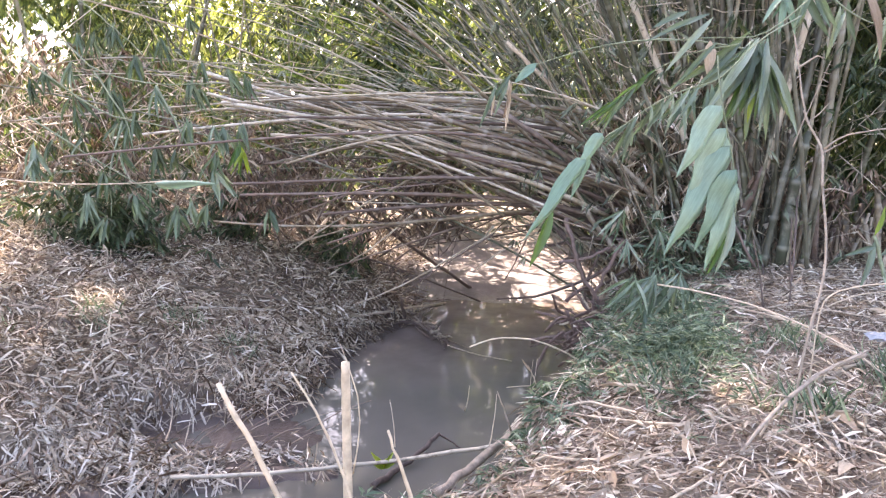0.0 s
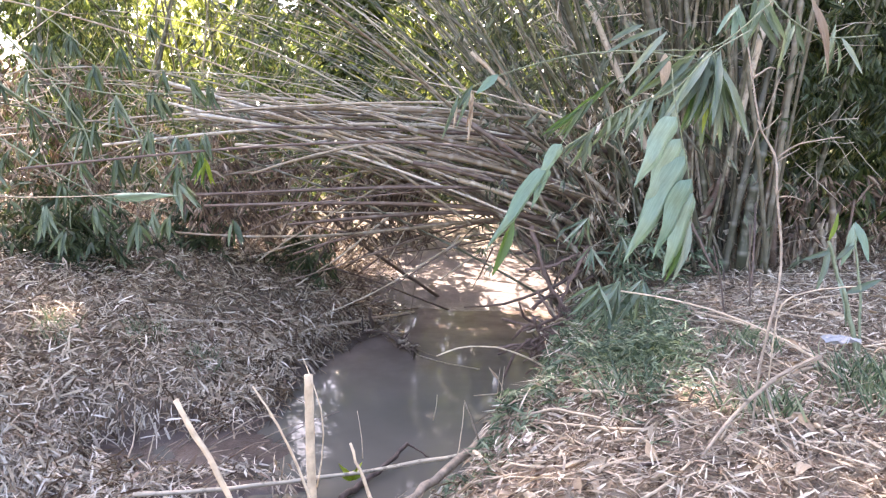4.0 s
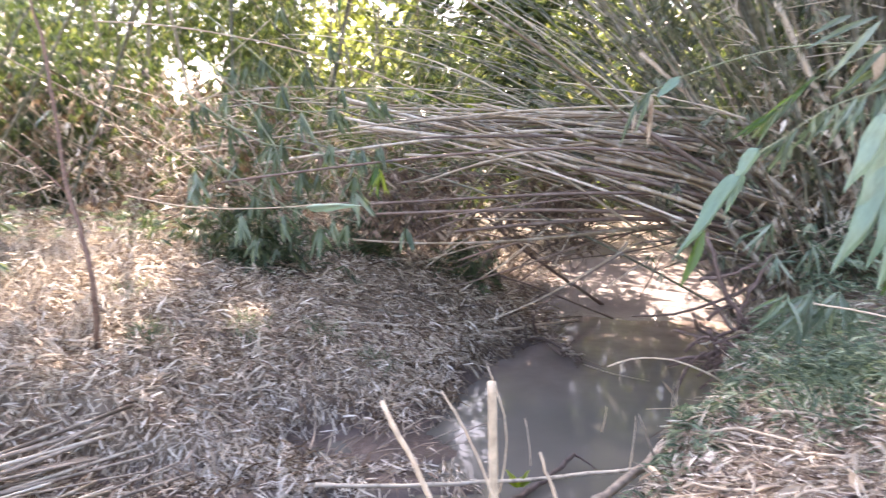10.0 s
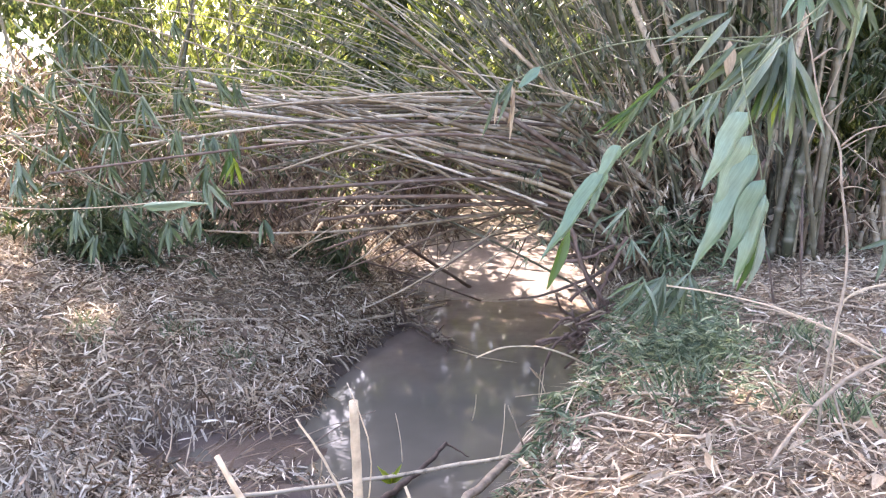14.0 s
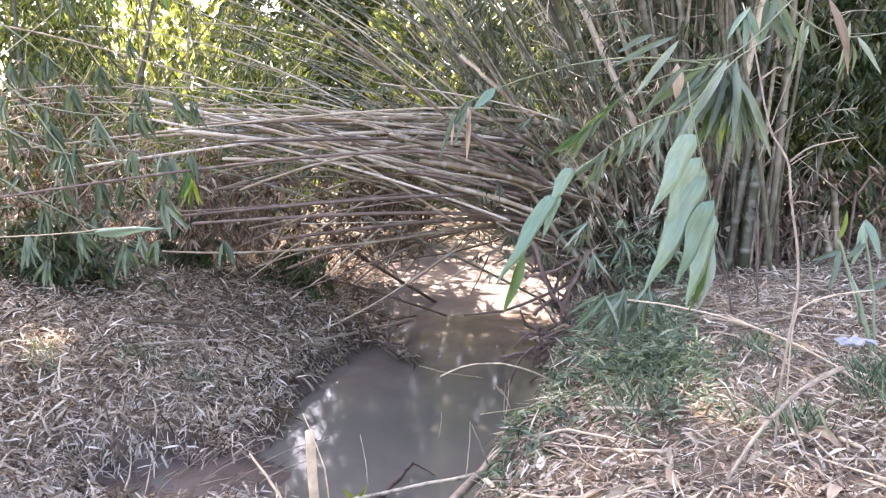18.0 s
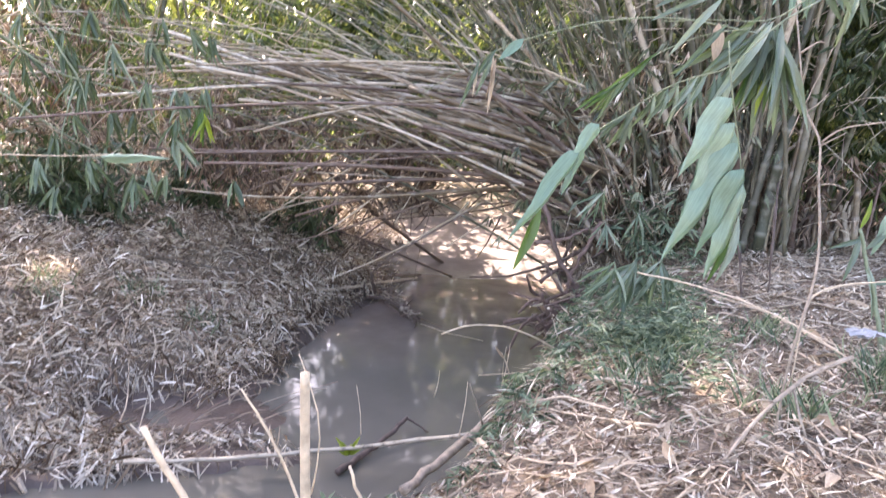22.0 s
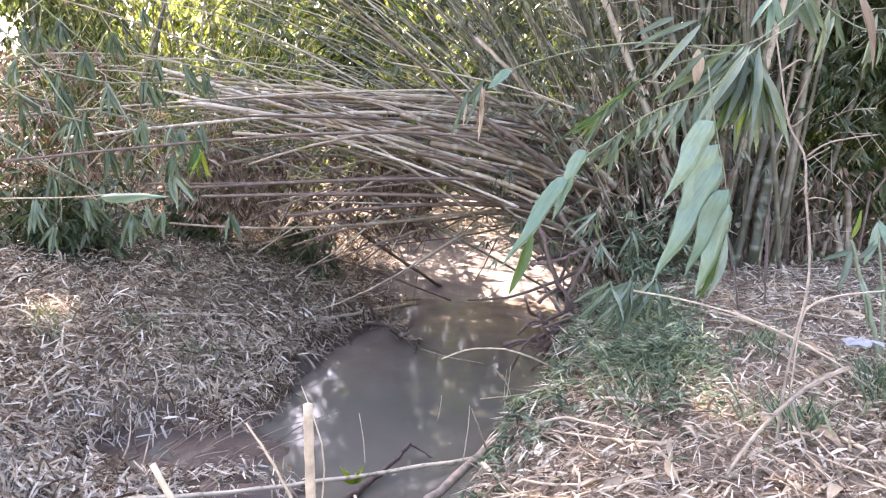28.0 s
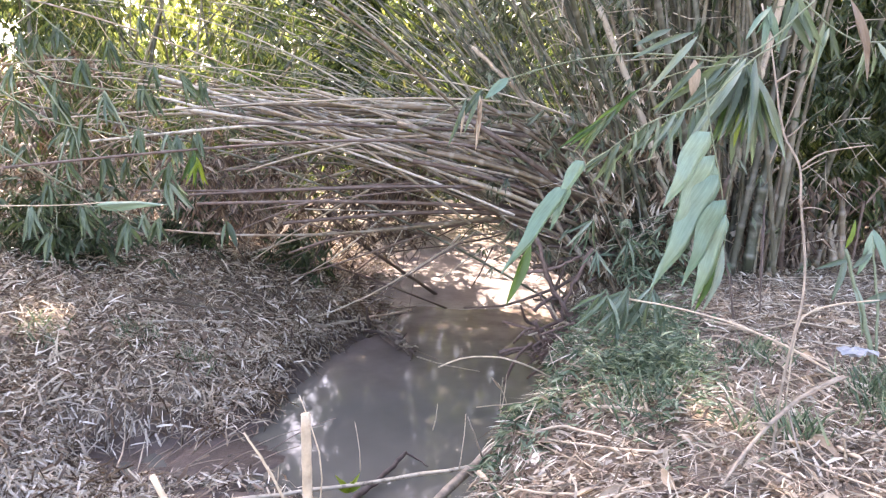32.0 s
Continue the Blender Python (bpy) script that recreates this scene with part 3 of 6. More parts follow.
# long canes that have fallen over the stream and lie almost level, all from the stream side of the clump
fallen = empty("fallen_bamboo", on_ground(2.0, 7.2), "bundle of dry brown bamboo canes bent low across the stream", "bamboo")
for i in range(58):
    u = rng.random()
    b = on_ground(1.55 + 0.9 * rng.random(), 7.0 + 1.2 * rng.random())
    top = 2.85 - 1.28 * u ** 1.15 + rng.normal(0, 0.05)        # height over the middle of the stream
    b[2] += rng.uniform(0.25, 0.9) * (top - b[2])
    ex = rng.choice([-3.2, -2.4, -1.6, -0.6, 0.1]) + rng.normal(0, 0.4)
    ey = b[1] + rng.normal(0.3, 0.9)
    ez = top + rng.normal(-0.14, 0.20)
    ex += 1.7 * u
    m = [b[0] - rng.uniform(0.3, 0.8), b[1] + rng.normal(0, 0.2), b[2] + rng.uniform(0.75, 1.1) * (top - b[2]) + rng.normal(0, 0.06)]
    c = bezier(b, m, [0.3 + rng.normal(0, 0.4), (b[1] + ey) / 2, top + rng.normal(0.10, 0.10)], [ex, ey, ez], 26)
    r = 0.009 + 0.019 * rng.random() ** 1.5
    # lower canes take the dark colour more often, with shade put in it
    culm("cane", local(fallen, c), r, r * 0.55, MAT_CANE_DRY if rng.random() < 0.95 - 0.6 * u else MAT_CANE_DARK, fallen, gap=0.36, sides=7)
# broken canes hanging at odd angles under the bundle
for i in range(44):
    a = np.array([rng.uniform(-1.6, 1.5), rng.uniform(7.0, 8.8), rng.uniform(1.35, 2.3)])
    d = np.array([rng.uniform(-1.6, 0.9), rng.normal(0, 0.4), rng.normal(-0.25, 0.35)])
    culm("cane", local(fallen, bezier(a, a + d * 0.3, a + d * 0.7 + rng.normal(0, 0.05, 3), a + d, 10)), 0.006 + 0.008 * rng.random(), 0.006, MAT_CANE_DARK if rng.random() < 0.6 else MAT_CANE_DRY, fallen, sides=6)
# canes that cross the bundle the other way, sloping down towards the clump
for i in range(24):
    a = np.array([-2.2 + rng.uniform(-0.4, 1.2), 7.0 + rng.uniform(-0.3, 0.8), 2.72 + rng.normal(0, 0.14)])
    z = np.array([1.2 + rng.normal(0, 0.4), 7.0 + rng.uniform(-0.4, 0.6), 1.9 + rng.normal(0, 0.22)])
    c = bezier(a, a + (z - a) * 0.33 + [0, 0, 0.08], a + (z - a) * 0.66 + [0, 0, 0.12], z, 20)
    culm("cane", local(fallen, c), 0.009 + 0.012 * rng.random() ** 1.5, 0.012, MAT_CANE_DRY, fallen, gap=0.34, sides=7)
# one long green-brown cane under the bundle and a pale one above it
for pts, r, mt in ((((1.42, 7.27, 2.09), (0.30, 7.21, 2.03), (-0.94, 7.13, 1.88), (-2.77, 7.26, 1.87)), 0.014, MAT_CANE_DARK),
                   (((0.88, 7.38, 1.64), (-0.16, 7.31, 1.54), (-1.10, 7.34, 1.34), (-2.61, 7.40, 1.46)), 0.017, MAT_CANE_DRY),
                   (((1.40, 7.23, 2.42), (0.29, 7.21, 2.63), (-0.60, 7.19, 2.69), (-2.02, 7.23, 2.71)), 0.020, MAT_CANE_DRY),
                   (((1.28, 7.06, 2.10), (0.51, 7.10, 2.50), (-0.15, 7.06, 2.46), (-1.15, 7.13, 2.48)), 0.023, MAT_CANE_DRY)):
    culm("cane", local(fallen, bezier(*pts, 24)), r, r * 0.6, mt, fallen, gap=0.4)
# stout reddish-brown canes where the bundle leaves the clump
for k, (x0, z0, x1, z1, y, r) in enumerate(((0.29, 2.65, 1.18, 2.06, 6.50, 0.024), (-0.22, 2.55, 1.18, 2.12, 6.58, 0.022), (0.05, 2.31, 1.29, 2.08, 6.54, 0.026), (-0.08, 2.22, 1.23, 1.96, 6.62, 0.020),
                           (0.34, 2.07, 1.16, 1.84, 6.50, 0.023), (0.46, 2.77, 1.25, 2.28, 6.66, 0.020))):
    c = bezier((x0, y + 0.1, z0), (x0 + 0.3 * (x1 - x0), y, z0 - 0.2 * (z0 - z1)), (x1 - 0.3 * (x1 - x0), y, z1 + 0.35 * (z0 - z1)), (x1 + 0.40, y + 0.55, z1 - 0.26), 18)
    culm("cane", local(fallen, c), r, r * 0.9, MAT_CANE_DARK if k % 3 == 0 else MAT_CANE_DRY, fallen, "stout broken cane", gap=0.3)


def open_sky(p):
    """A gap in the foliage that rises to the open sky over the stream."""
    x, y, z = p.T
    inside = np.abs(x + 1.72 + 0.19 * (y - 10) + 0.25 * np.sin(2.3 * z)) < 0.02 + 0.046 * y
    u, v = x / y, (z + 2.5) / y
    inside &= np.sin(130 * u + 3 * np.sin(60 * v)) * np.sin(75 * v + 2 * np.sin(80 * u)) > -0.6
    return inside & (z > 0.33 * (y - 7.6) - 0.2) & (z < 0.50 * (y - 6.0) + 0.9)


# dead leaves and twigs caught in and hanging under the bundle
n = 680
u = rng.random(n)
p = np.stack([-2.9 + 3.0 * u, rng.uniform(8.0, 9.9, n), 1.15 + 0.25 * (1 - u) + 0.85 * rng.random(n)], 1)
p = p[~open_sky(p)]
q = sprays(p, 6, 0.17, 1.1, 0.7)
part("dead_foliage", leaf_mesh("dead_foliage", local(fallen, q[0]), *q[1:4], q[4] * 1.2, MAT_DEBRIS, 0.2, True), fallen, "brown dead leaves caught under the canes")
n = 300
p = np.stack([rng.uniform(-1.75, -0.35, n), rng.uniform(10.5, 11.6, n), rng.uniform(1.2, 2.7, n)], 1)
p = p[~open_sky(p)]
q = sprays(p, 6, 0.17, 1.0, 0.7)
part("dead_foliage", leaf_mesh("dead_foliage", local(fallen, q[0]), *q[1:4], q[4] * 1.2, MAT_DEBRIS, 0.2, True), fallen, "brown dead leaves behind the canes")
p = np.stack([rng.uniform(-2.6, 0.2, 220), rng.uniform(8.0, 9.9, 220), rng.uniform(1.2, 2.2, 220)], 1)
p = p[~(open_sky(p) | open_sky(p - [0, 0, 0.25]))]
tagged(part("side_twig", twiggery("side_twig", local(fallen, p), 0.6, 0.006, -0.5, MAT_CANE_DARK), fallen, "thin dark dead twigs hanging down"), kind="stuff")

rng = np.random.default_rng(12)
# thinner arching shoots that fan up and to the left over the stream
arching = empty("arching_bamboo", on_ground(2.4, 7.9), "spray of thin grey-green bamboo shoots arching over the stream", "bamboo")
tips = []
for i in range(105):
    b = on_ground(1.75 + 0.9 * rng.random(), 7.3 + 1.2 * rng.random())
    a = radians(24 + 48 * rng.random())
    L = rng.uniform(4.0, 7.0)
    d = np.array([-math.cos(a), rng.normal(0.15, 0.15), math.sin(a)])
    c = bezier(b, b + d * L * 0.35 + [0.15, 0, 0.3], b + d * L * 0.7 + np.array([0, 0, 0.2]) + rng.normal(0, 0.2, 3), b + d * L + [-0.5, 0, -1.1 * math.cos(a)], 24)
    r = rng.uniform(0.006, 0.015)
    culm("shoot", local(arching, c), r, r * 0.4, MAT_CANE_GREEN if rng.random() < 0.35 else MAT_CANE_PALE, arching, gap=0.3, sides=6)
    tips.append(c[8:] + rng.normal(0, 0.08, (16, 3)))
tips = np.concatenate(tips)
q = sprays(tips[rng.random(len(tips)) < 0.55], 5, 0.17, 0.6, 0.8)
part("foliage", leaf_mesh("foliage", local(arching, q[0]), *q[1:], MAT_LEAF_COOL, 0.2, True), arching, "small grey-green leaves along the shoots")


# ---------------------------------------------------------------- the groves behind
rng = np.random.default_rng(5)


def bright_gap(p):
    """Where the near groves part and the sunlit trees beyond, or a scrap of sky, show through."""
    x, y, z = p.T
    u, v = x / y + 0.34, (z - 2.5) / y - 0.18 + 0.02 * np.sin(9 * x)
    lit = (np.abs(u + 0.02 * np.sin(3 * z)) < 0.085) & (np.abs(v) < 0.085) & (y < 28)
    sky = (np.abs(u + 0.265) < 0.055) & (np.abs(v + 0.07) < 0.045) & (np.sin(140 * u) * np.sin(110 * v) > -0.65)
    veiled = (np.abs(x / y - 0.05) < 0.09) & (np.abs(v + 0.06) < 0.09) & (y < 28) & (np.sin(60 * u + 2 * np.sin(40 * v)) * np.sin(55 * v) > -0.2)
    return lit | sky | veiled


def grove(x0, x1, y0, y1, z0, z1, n_spray, n_culm, mat, length, label, gaps=0.25, cane=MAT_CANE_GREEN, wide=1.0):
    cx, cy = (x0 + x1) / 2, (y0 + y1) / 2
    g = empty("bamboo_grove", on_ground(cx, cy), label, "bamboo", "groves behind the stream")
    for k in range(n_culm):
        b = on_ground(rng.uniform(x0, x1), rng.uniform(y0, y1))
        L = rng.uniform(0.7, 1.0) * (z1 - z0 + 2)
        d = np.array([rng.normal(0, 0.45), rng.normal(0, 0.2), 1.0])
        c = bezier(b, b + d * L * 0.35, b + d * L * 0.7 + rng.normal(0, 0.3, 3), b + d * L + rng.normal(0, 0.8, 3), 14)
        culm("culm", local(g, c), rng.uniform(0.015, 0.035), 0.012, cane, g, gap=0.4, sides=5)
    p = np.stack([rng.uniform(x0, x1, n_spray * 2), rng.uniform(y0, y1, n_spray * 2), z0 + (z1 - z0) * rng.random(n_spray * 2) ** 1.15], 1)
    f = np.array([noise.noise(Vector((q[0] * 0.6, q[1] * 0.3, q[2] * 0.8))) for q in p])
    p = p[np.argsort(-f + rng.normal(0, gaps, len(f)))[:n_spray]]
    p[:, 2] += height(p[:, 0], p[:, 1]) * 0.5
    p = p[~(open_sky(p) & (rng.random(len(p)) < 0.99))]
    p = p[~(bright_gap(p) & (rng.random(len(p)) < 0.97))]
    q = sprays(p, 8, length * 1.15, 1.1, 0.6)
    part("foliage", leaf_mesh("foliage", q[0] - np.array(g.location), *q[1:4], q[4] * wide, mat, 0.2, True), g)
    return g


grove(-9, -2.5, 14, 18, 0.6, 6.0, 5400, 16, MAT_LEAF, 0.18, "green bamboo grove beyond the stream")
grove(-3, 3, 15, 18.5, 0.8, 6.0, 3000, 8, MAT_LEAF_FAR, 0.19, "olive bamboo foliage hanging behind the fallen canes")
grove(-3.2, 3, 14.6, 17.5, 0.8, 6.0, 4200, 8, MAT_LEAF, 0.19, "green bamboo foliage hanging behind the fallen canes")
grove(2.0, 9, 10.0, 14, 0.6, 6.5, 6500, 20, MAT_LEAF, 0.24, "dark green bamboo thicket behind the clump")
grove(3.4, 8, 7.2, 9.8, 1.0, 5, 3000, 6, MAT_LEAF, 0.24, "dark shaded bamboo leaves beside the clump", 0.5)
grove(-17, -8.5, 11, 17, 0.4, 5.6, 6500, 8, MAT_LEAF, 0.21, "green trees and bamboo at the edge of the bank")
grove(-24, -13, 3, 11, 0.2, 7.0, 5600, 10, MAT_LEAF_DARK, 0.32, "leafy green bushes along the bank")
grove(-9, -2.0, 13.5, 17, 0.6, 6.2, 1100, 8, MAT_LEAF, 0.19, "green bamboo leaves hanging at the edge of the grove")
grove(-15, -7.5, 8.0, 10.8, 2.8, 6.6, 1700, 10, MAT_LEAF, 0.2, "leafy green bamboo leaning over the bank", 0.35)
# the shade in this grove is put into the dark leaf colour too
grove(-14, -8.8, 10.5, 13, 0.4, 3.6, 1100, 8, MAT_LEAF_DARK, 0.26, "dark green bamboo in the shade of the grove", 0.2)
grove(-18, -5, 17.5, 19.5, 0.4, 9, 6500, 12, MAT_LEAF, 0.22, "deep green bamboo behind the sunny bank", 0.4)
grove(-30, -6, 20, 27, 0.2, 9, 9000, 12, MAT_LEAF, 0.3, "bright sunlit foliage far behind the grove", 0.5, wide=1.5)
grove(-7, 16, 20, 27, 0.2, 9, 10000, 12, MAT_LEAF, 0.3, "sunlit far bamboo foliage over the stream bend", 0.5, wide=1.5)
# these two groves look sunlit mainly through their bright leaf colour
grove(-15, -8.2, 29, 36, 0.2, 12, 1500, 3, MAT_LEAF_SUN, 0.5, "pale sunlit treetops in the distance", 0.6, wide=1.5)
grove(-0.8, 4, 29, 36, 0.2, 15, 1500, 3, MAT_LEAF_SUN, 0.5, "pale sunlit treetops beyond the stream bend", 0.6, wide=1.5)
grove(-8.5, 10, 28.5, 34, 0.2, 12, 4600, 6, MAT_LEAF, 0.5, "green treetops in the distance", 0.6, wide=1.5)
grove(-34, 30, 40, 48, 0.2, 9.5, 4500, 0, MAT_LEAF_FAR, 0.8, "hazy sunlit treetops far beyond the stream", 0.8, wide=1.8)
# shade put into the leaf colour here as well
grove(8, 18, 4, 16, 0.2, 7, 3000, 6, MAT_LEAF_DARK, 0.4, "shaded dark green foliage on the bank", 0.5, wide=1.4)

rng = np.random.default_rng(13)
# mostly unseen foliage added above the grove to keep the sun off the stream
tops = empty("tall_bamboo", on_ground(-5, 15), "tall bamboo tops with dense drooping leaves above the grove", "bamboo")
n = 9000
p = np.stack([rng.uniform(-14, 4, n), rng.uniform(12.3, 14.6, n), rng.uniform(5.6, 20.5, n)], 1)
# openings that shape the sun patches on the bed and banks
low = (p[:, 2] < 6.3) & (np.abs(p[:, 0] + 0.2) < 1.3) & (p[:, 1] > 13.2)
low |= (p[:, 0] < -7.0) & (p[:, 2] < 10.8 + np.sin(2 * p[:, 0])) & (rng.random(n) < 0.97)
low |= (p[:, 0] < -7.2) & (p[:, 2] < 13.4) & (np.sin(2.1 * p[:, 0] + 0.5) * np.sin(1.7 * p[:, 2]) > -0.05)
low |= p[:, 0] < -10.2
low |= (np.abs(p[:, 0] + 3.5) < 1.2) & (np.abs(p[:, 2] - 16.6) < 1.1) & (rng.random(n) < 0.35)
low |= (np.abs(p[:, 0]) < 1.6) & (np.abs(p[:, 2] - 10.5) < 1.3) & (rng.random(n) < 0.4)
low |= (np.abs(p[:, 0] + 1.7) < 1.3) & (np.abs(p[:, 2] - 13.0) < 1.5) & (rng.random(n) < 0.35)
p = p[~low]
# extra sprays placed to shade the sand, the pool and the bank
n = 145
low = np.stack([rng.uniform(-2.3, 0.6, n), rng.uniform(12.8, 14.2, n), rng.uniform(3.4, 5.6, n)], 1)
n = 650
more = np.stack([rng.uniform(-6.2, -1.2, n), rng.uniform(12.4, 14.4, n), rng.uniform(6.0, 12.0, n)], 1)
n = 110
left = np.stack([rng.uniform(-4.4, -1.9, n), rng.uniform(12.6, 13.8, n), rng.uniform(3.0, 5.6, n)], 1)
n = 100
mid = np.stack([rng.uniform(-2.0, -1.0, n), rng.uniform(12.8, 14.2, n), rng.uniform(3.2, 5.2, n)], 1)
p = np.concatenate([p, low, left, mid, more])
p = p[~(open_sky(p) | bright_gap(p))]
q = sprays(p, 7, 0.5, 0.6, 0.9)
part("foliage", leaf_mesh("foliage", local(tops, q[0]), *q[1:], MAT_LEAF, 0.15, True), tops)
for k in range(10):
    b = on_ground(rng.uniform(-14, -5.6), rng.uniform(12.6, 14.4))
    d = np.array([rng.normal(0, 3.0), rng.normal(0, 0.3), rng.uniform(11, 16)])
    culm("culm", local(tops, bezier(b, b + d * 0.35, b + d * 0.7, b + d + [rng.normal(0, 1.5), -1, -0.8], 14)), 0.045, 0.015, MAT_CANE_GREEN, tops, gap=0.5, sides=6)


# ---------------------------------------------------------------- leafy branches close to the path
def leaf_shape(name, mat, cup=0.25, sag=0.12, rows=9, cols=4, broad=0.35):
    """One leaf, 1 long along y and 1 wide along x, cupped or rolled across and sagging along its length."""
    v, f = [], []
    for i in range(rows + 1):
        s = i / rows
        w = max(0.02, (math.sin(math.pi * min(1.0, s / (2 * broad))) if s < broad else math.cos((s - broad) / (1 - broad) * math.pi / 2) ** 0.8))
        for j in range(cols + 1):
            u = j / cols * 2 - 1
            a = u * cup * math.pi
            x = 0.5 * w * (math.sin(a) / (cup * math.pi))
            z = 0.09 * w * (1 - math.cos(a)) / (cup * math.pi) - sag * (s * s - 0.6 * s) + 0.012 * math.sin(9 * s + 3 * u) * w
            v.append((x, s, z))
    for i in range(rows):
        for j in range(cols):
            k = i * (cols + 1) + j
            f.append([k, k + 1, k + cols + 2, k + cols + 1])
    return mesh(name, v, f, mat, True)


def set_leaf(parent, data, base, tip, width, face=(0, -1, 0.4), label=""):
    base, tip = Vector(base), Vector(tip)
    way = tip - base
    side = way.cross(Vector(face)).normalized()
    up = side.cross(way).normalized()
    m = Matrix((side * width, way, up * way.length)).transposed().to_4x4()
    m.translation = base - parent.location
    twigs = [c for c in parent.children if c.name.startswith("twig")]
    if twigs:                     # a leaf belongs to the twig it grows from
        at = m.translation
        parent = min(twigs, key=lambda c: min((v.co - at).length_squared for v in c.data.vertices))
    ob = part("leaf", data, parent, label)
    ob.matrix_local = m
    return ob


def twig(parent, pts, r0, r1, mat=MAT_TWIG, n=14, name="twig"):
    return part(name, stick(name, local(parent, np.array(pts, float)), r0, r1, mat, 5, 0.08, n), parent)


LEAF = {m.name: [leaf_shape("leaf", m, c, s) for c, s in ((0.22, 0.10), (0.35, 0.2), (0.15, 0.28))] for m in
        (MAT_LEAF_NEAR, MAT_LEAF_PALE, MAT_LEAF_LIME, MAT_LEAF_DULL, MAT_LEAF_DEAD, MAT_LEAF_FRESH, MAT_LEAF_VEIL, MAT_SHEATH)}


def folded_leaf(mat, turn, taper):
    """A leaf folded down along its midrib like a hood: blunt at the top, full in the middle, drawn to a tip."""
    v, f = [], []
    for i in range(15):
        s = i / 14
        w = math.sqrt(max(0.0, 1 - (1 - s / 0.16) ** 2)) if s < 0.16 else 1 - 0.2 * (s - 0.16) if s < taper else ((1 - 0.2 * (taper - 0.16)) * (1 - (s - taper) / (1 - taper)) ** 0.95 + 0.02)
        for j in range(9):
            a = (j / 8 - 0.5) * turn
            ripple = 0.03 * math.sin(7 * s + 2.0 * a) * w
            u = j / 4 - 1
            v.append((0.5 * w * u * (1 - 0.18 * math.sin(5 * s + turn) * u) + ripple, s, 0.075 * w * (0.25 - abs(u + 0.2 * math.sin(3 * s))) - 0.10 * s * s + 0.4 * ripple + 0.012 * math.sin(13 * s)))
    for i in range(14):
        for j in range(8):
            k = i * 9 + j
            f.append([k, k + 1, k + 10, k + 9])
    return mesh("leaf", v, f, mat, True)


ROLLED = [folded_leaf(MAT_LEAF_PALE, 3.6, 0.4), folded_leaf(MAT_LEAF_PALE, 2.8, 0.3)]


def fan(parent, apex, n, length, lean=(0, 0), spread=0.5, mat="near_leaf", width=0.13):
    """A bunch of leaves drooping from one twig end."""
    apex = Vector(apex)
    for k in range(n):
        a = (k / max(1, n - 1) - 0.5) * 2 * spread + rng.normal(0, 0.12)
        d = Vector((lean[0] + math.sin(a), lean[1] + rng.normal(0, 0.35), -math.cos(a) * 0.9 - 0.15))
        L = length * rng.uniform(0.7, 1.15)
        set_leaf(parent, LEAF[mat][int(rng.integers(3))], apex + Vector((rng.normal(0, 0.012), 0, rng.normal(0, 0.02))), apex + d.normalized() * L,
                 L * width * rng.uniform(0.85, 1.2), (rng.normal(0, 0.5), -1, rng.normal(0.3, 0.3)))


rng = np.random.default_rng(31)
# the branch with the large folded leaves
near = empty("bamboo_branch", (0.955, 2.25, 2.727), "bamboo branch with large folded silvery-green leaves hanging over the bank", "branch", "bamboo branches near the path")
twig(near, [(1.10, 2.33, 2.80), (0.955, 2.25, 2.727), (0.857, 2.25, 2.61), (0.788, 2.25, 2.595), (0.722, 2.25, 2.572), (0.657, 2.25, 2.534), (0.592, 2.25, 2.481), (0.535, 2.23, 2.452), (0.47, 2.21, 2.38), (0.40, 2.20, 2.25)], 0.0024, 0.0012, n=24)
twig(near, [(0.845, 2.25, 2.68), (0.842, 2.21, 2.594), (0.878, 2.20, 2.45), (0.896, 2.20, 2.376), (0.910, 2.20, 2.301), (0.914, 2.20, 2.241), (0.895, 2.20, 2.17)], 0.0022, 0.0012, n=20)
for b, t, w, k, f in (((0.850, 2.195, 2.540), (0.738, 2.15, 2.341), 0.070, 0, (0.5, -1, 0.2)), ((0.874, 2.215, 2.480), (0.770, 2.18, 2.225), 0.082, 1, (0.7, -1, 0.0)),
                      ((0.888, 2.205, 2.430), (0.724, 2.15, 2.118), 0.080, 0, (0.4, -1, 0.15)), ((0.902, 2.19, 2.365), (0.806, 2.15, 2.130), 0.076, 1, (0.6, -1, 0.1)),
                      ((0.910, 2.20, 2.325), (0.838, 2.16, 2.075), 0.070, 0, (0.3, -1, 0.1)), ((0.880, 2.235, 2.46), (0.785, 2.215, 2.17), 0.085, 1, (0.2, -1, 0.3)),
                      ((0.528, 2.21, 2.460), (0.455, 2.18, 2.355), 0.040, 0, (0.5, -1, 0.2)), ((0.490, 2.215, 2.395), (0.446, 2.19, 2.275), 0.036, 1, (0.2, -1, 0.0)),
                      ((0.486, 2.20, 2.395), (0.320, 2.15, 2.152), 0.047, 0, (0.5, -1, 0.1))):
    set_leaf(near, ROLLED[k], b, t, w, f, "pale silvery folded leaf")
set_leaf(near, LEAF["fresh_leaf"][0], (0.395, 2.20, 2.240), (0.332, 2.17, 2.077), 0.034, (0.3, -1, 0.1), "fresh green leaf tip")
set_leaf(near, LEAF["lime_leaf"][1], (0.388, 2.20, 2.235), (0.345, 2.18, 2.105), 0.022, (0.5, -1, 0.0), "fresh green leaf tip")
set_leaf(near, LEAF["near_leaf"][1], (0.908, 2.20, 2.245), (0.862, 2.16, 2.065), 0.034, (0.4, -1, 0.1))
set_leaf(near, LEAF["fresh_leaf"][0], (0.900, 2.21, 2.21), (0.842, 2.18, 2.06), 0.028, (0.4, -1, 0.1))
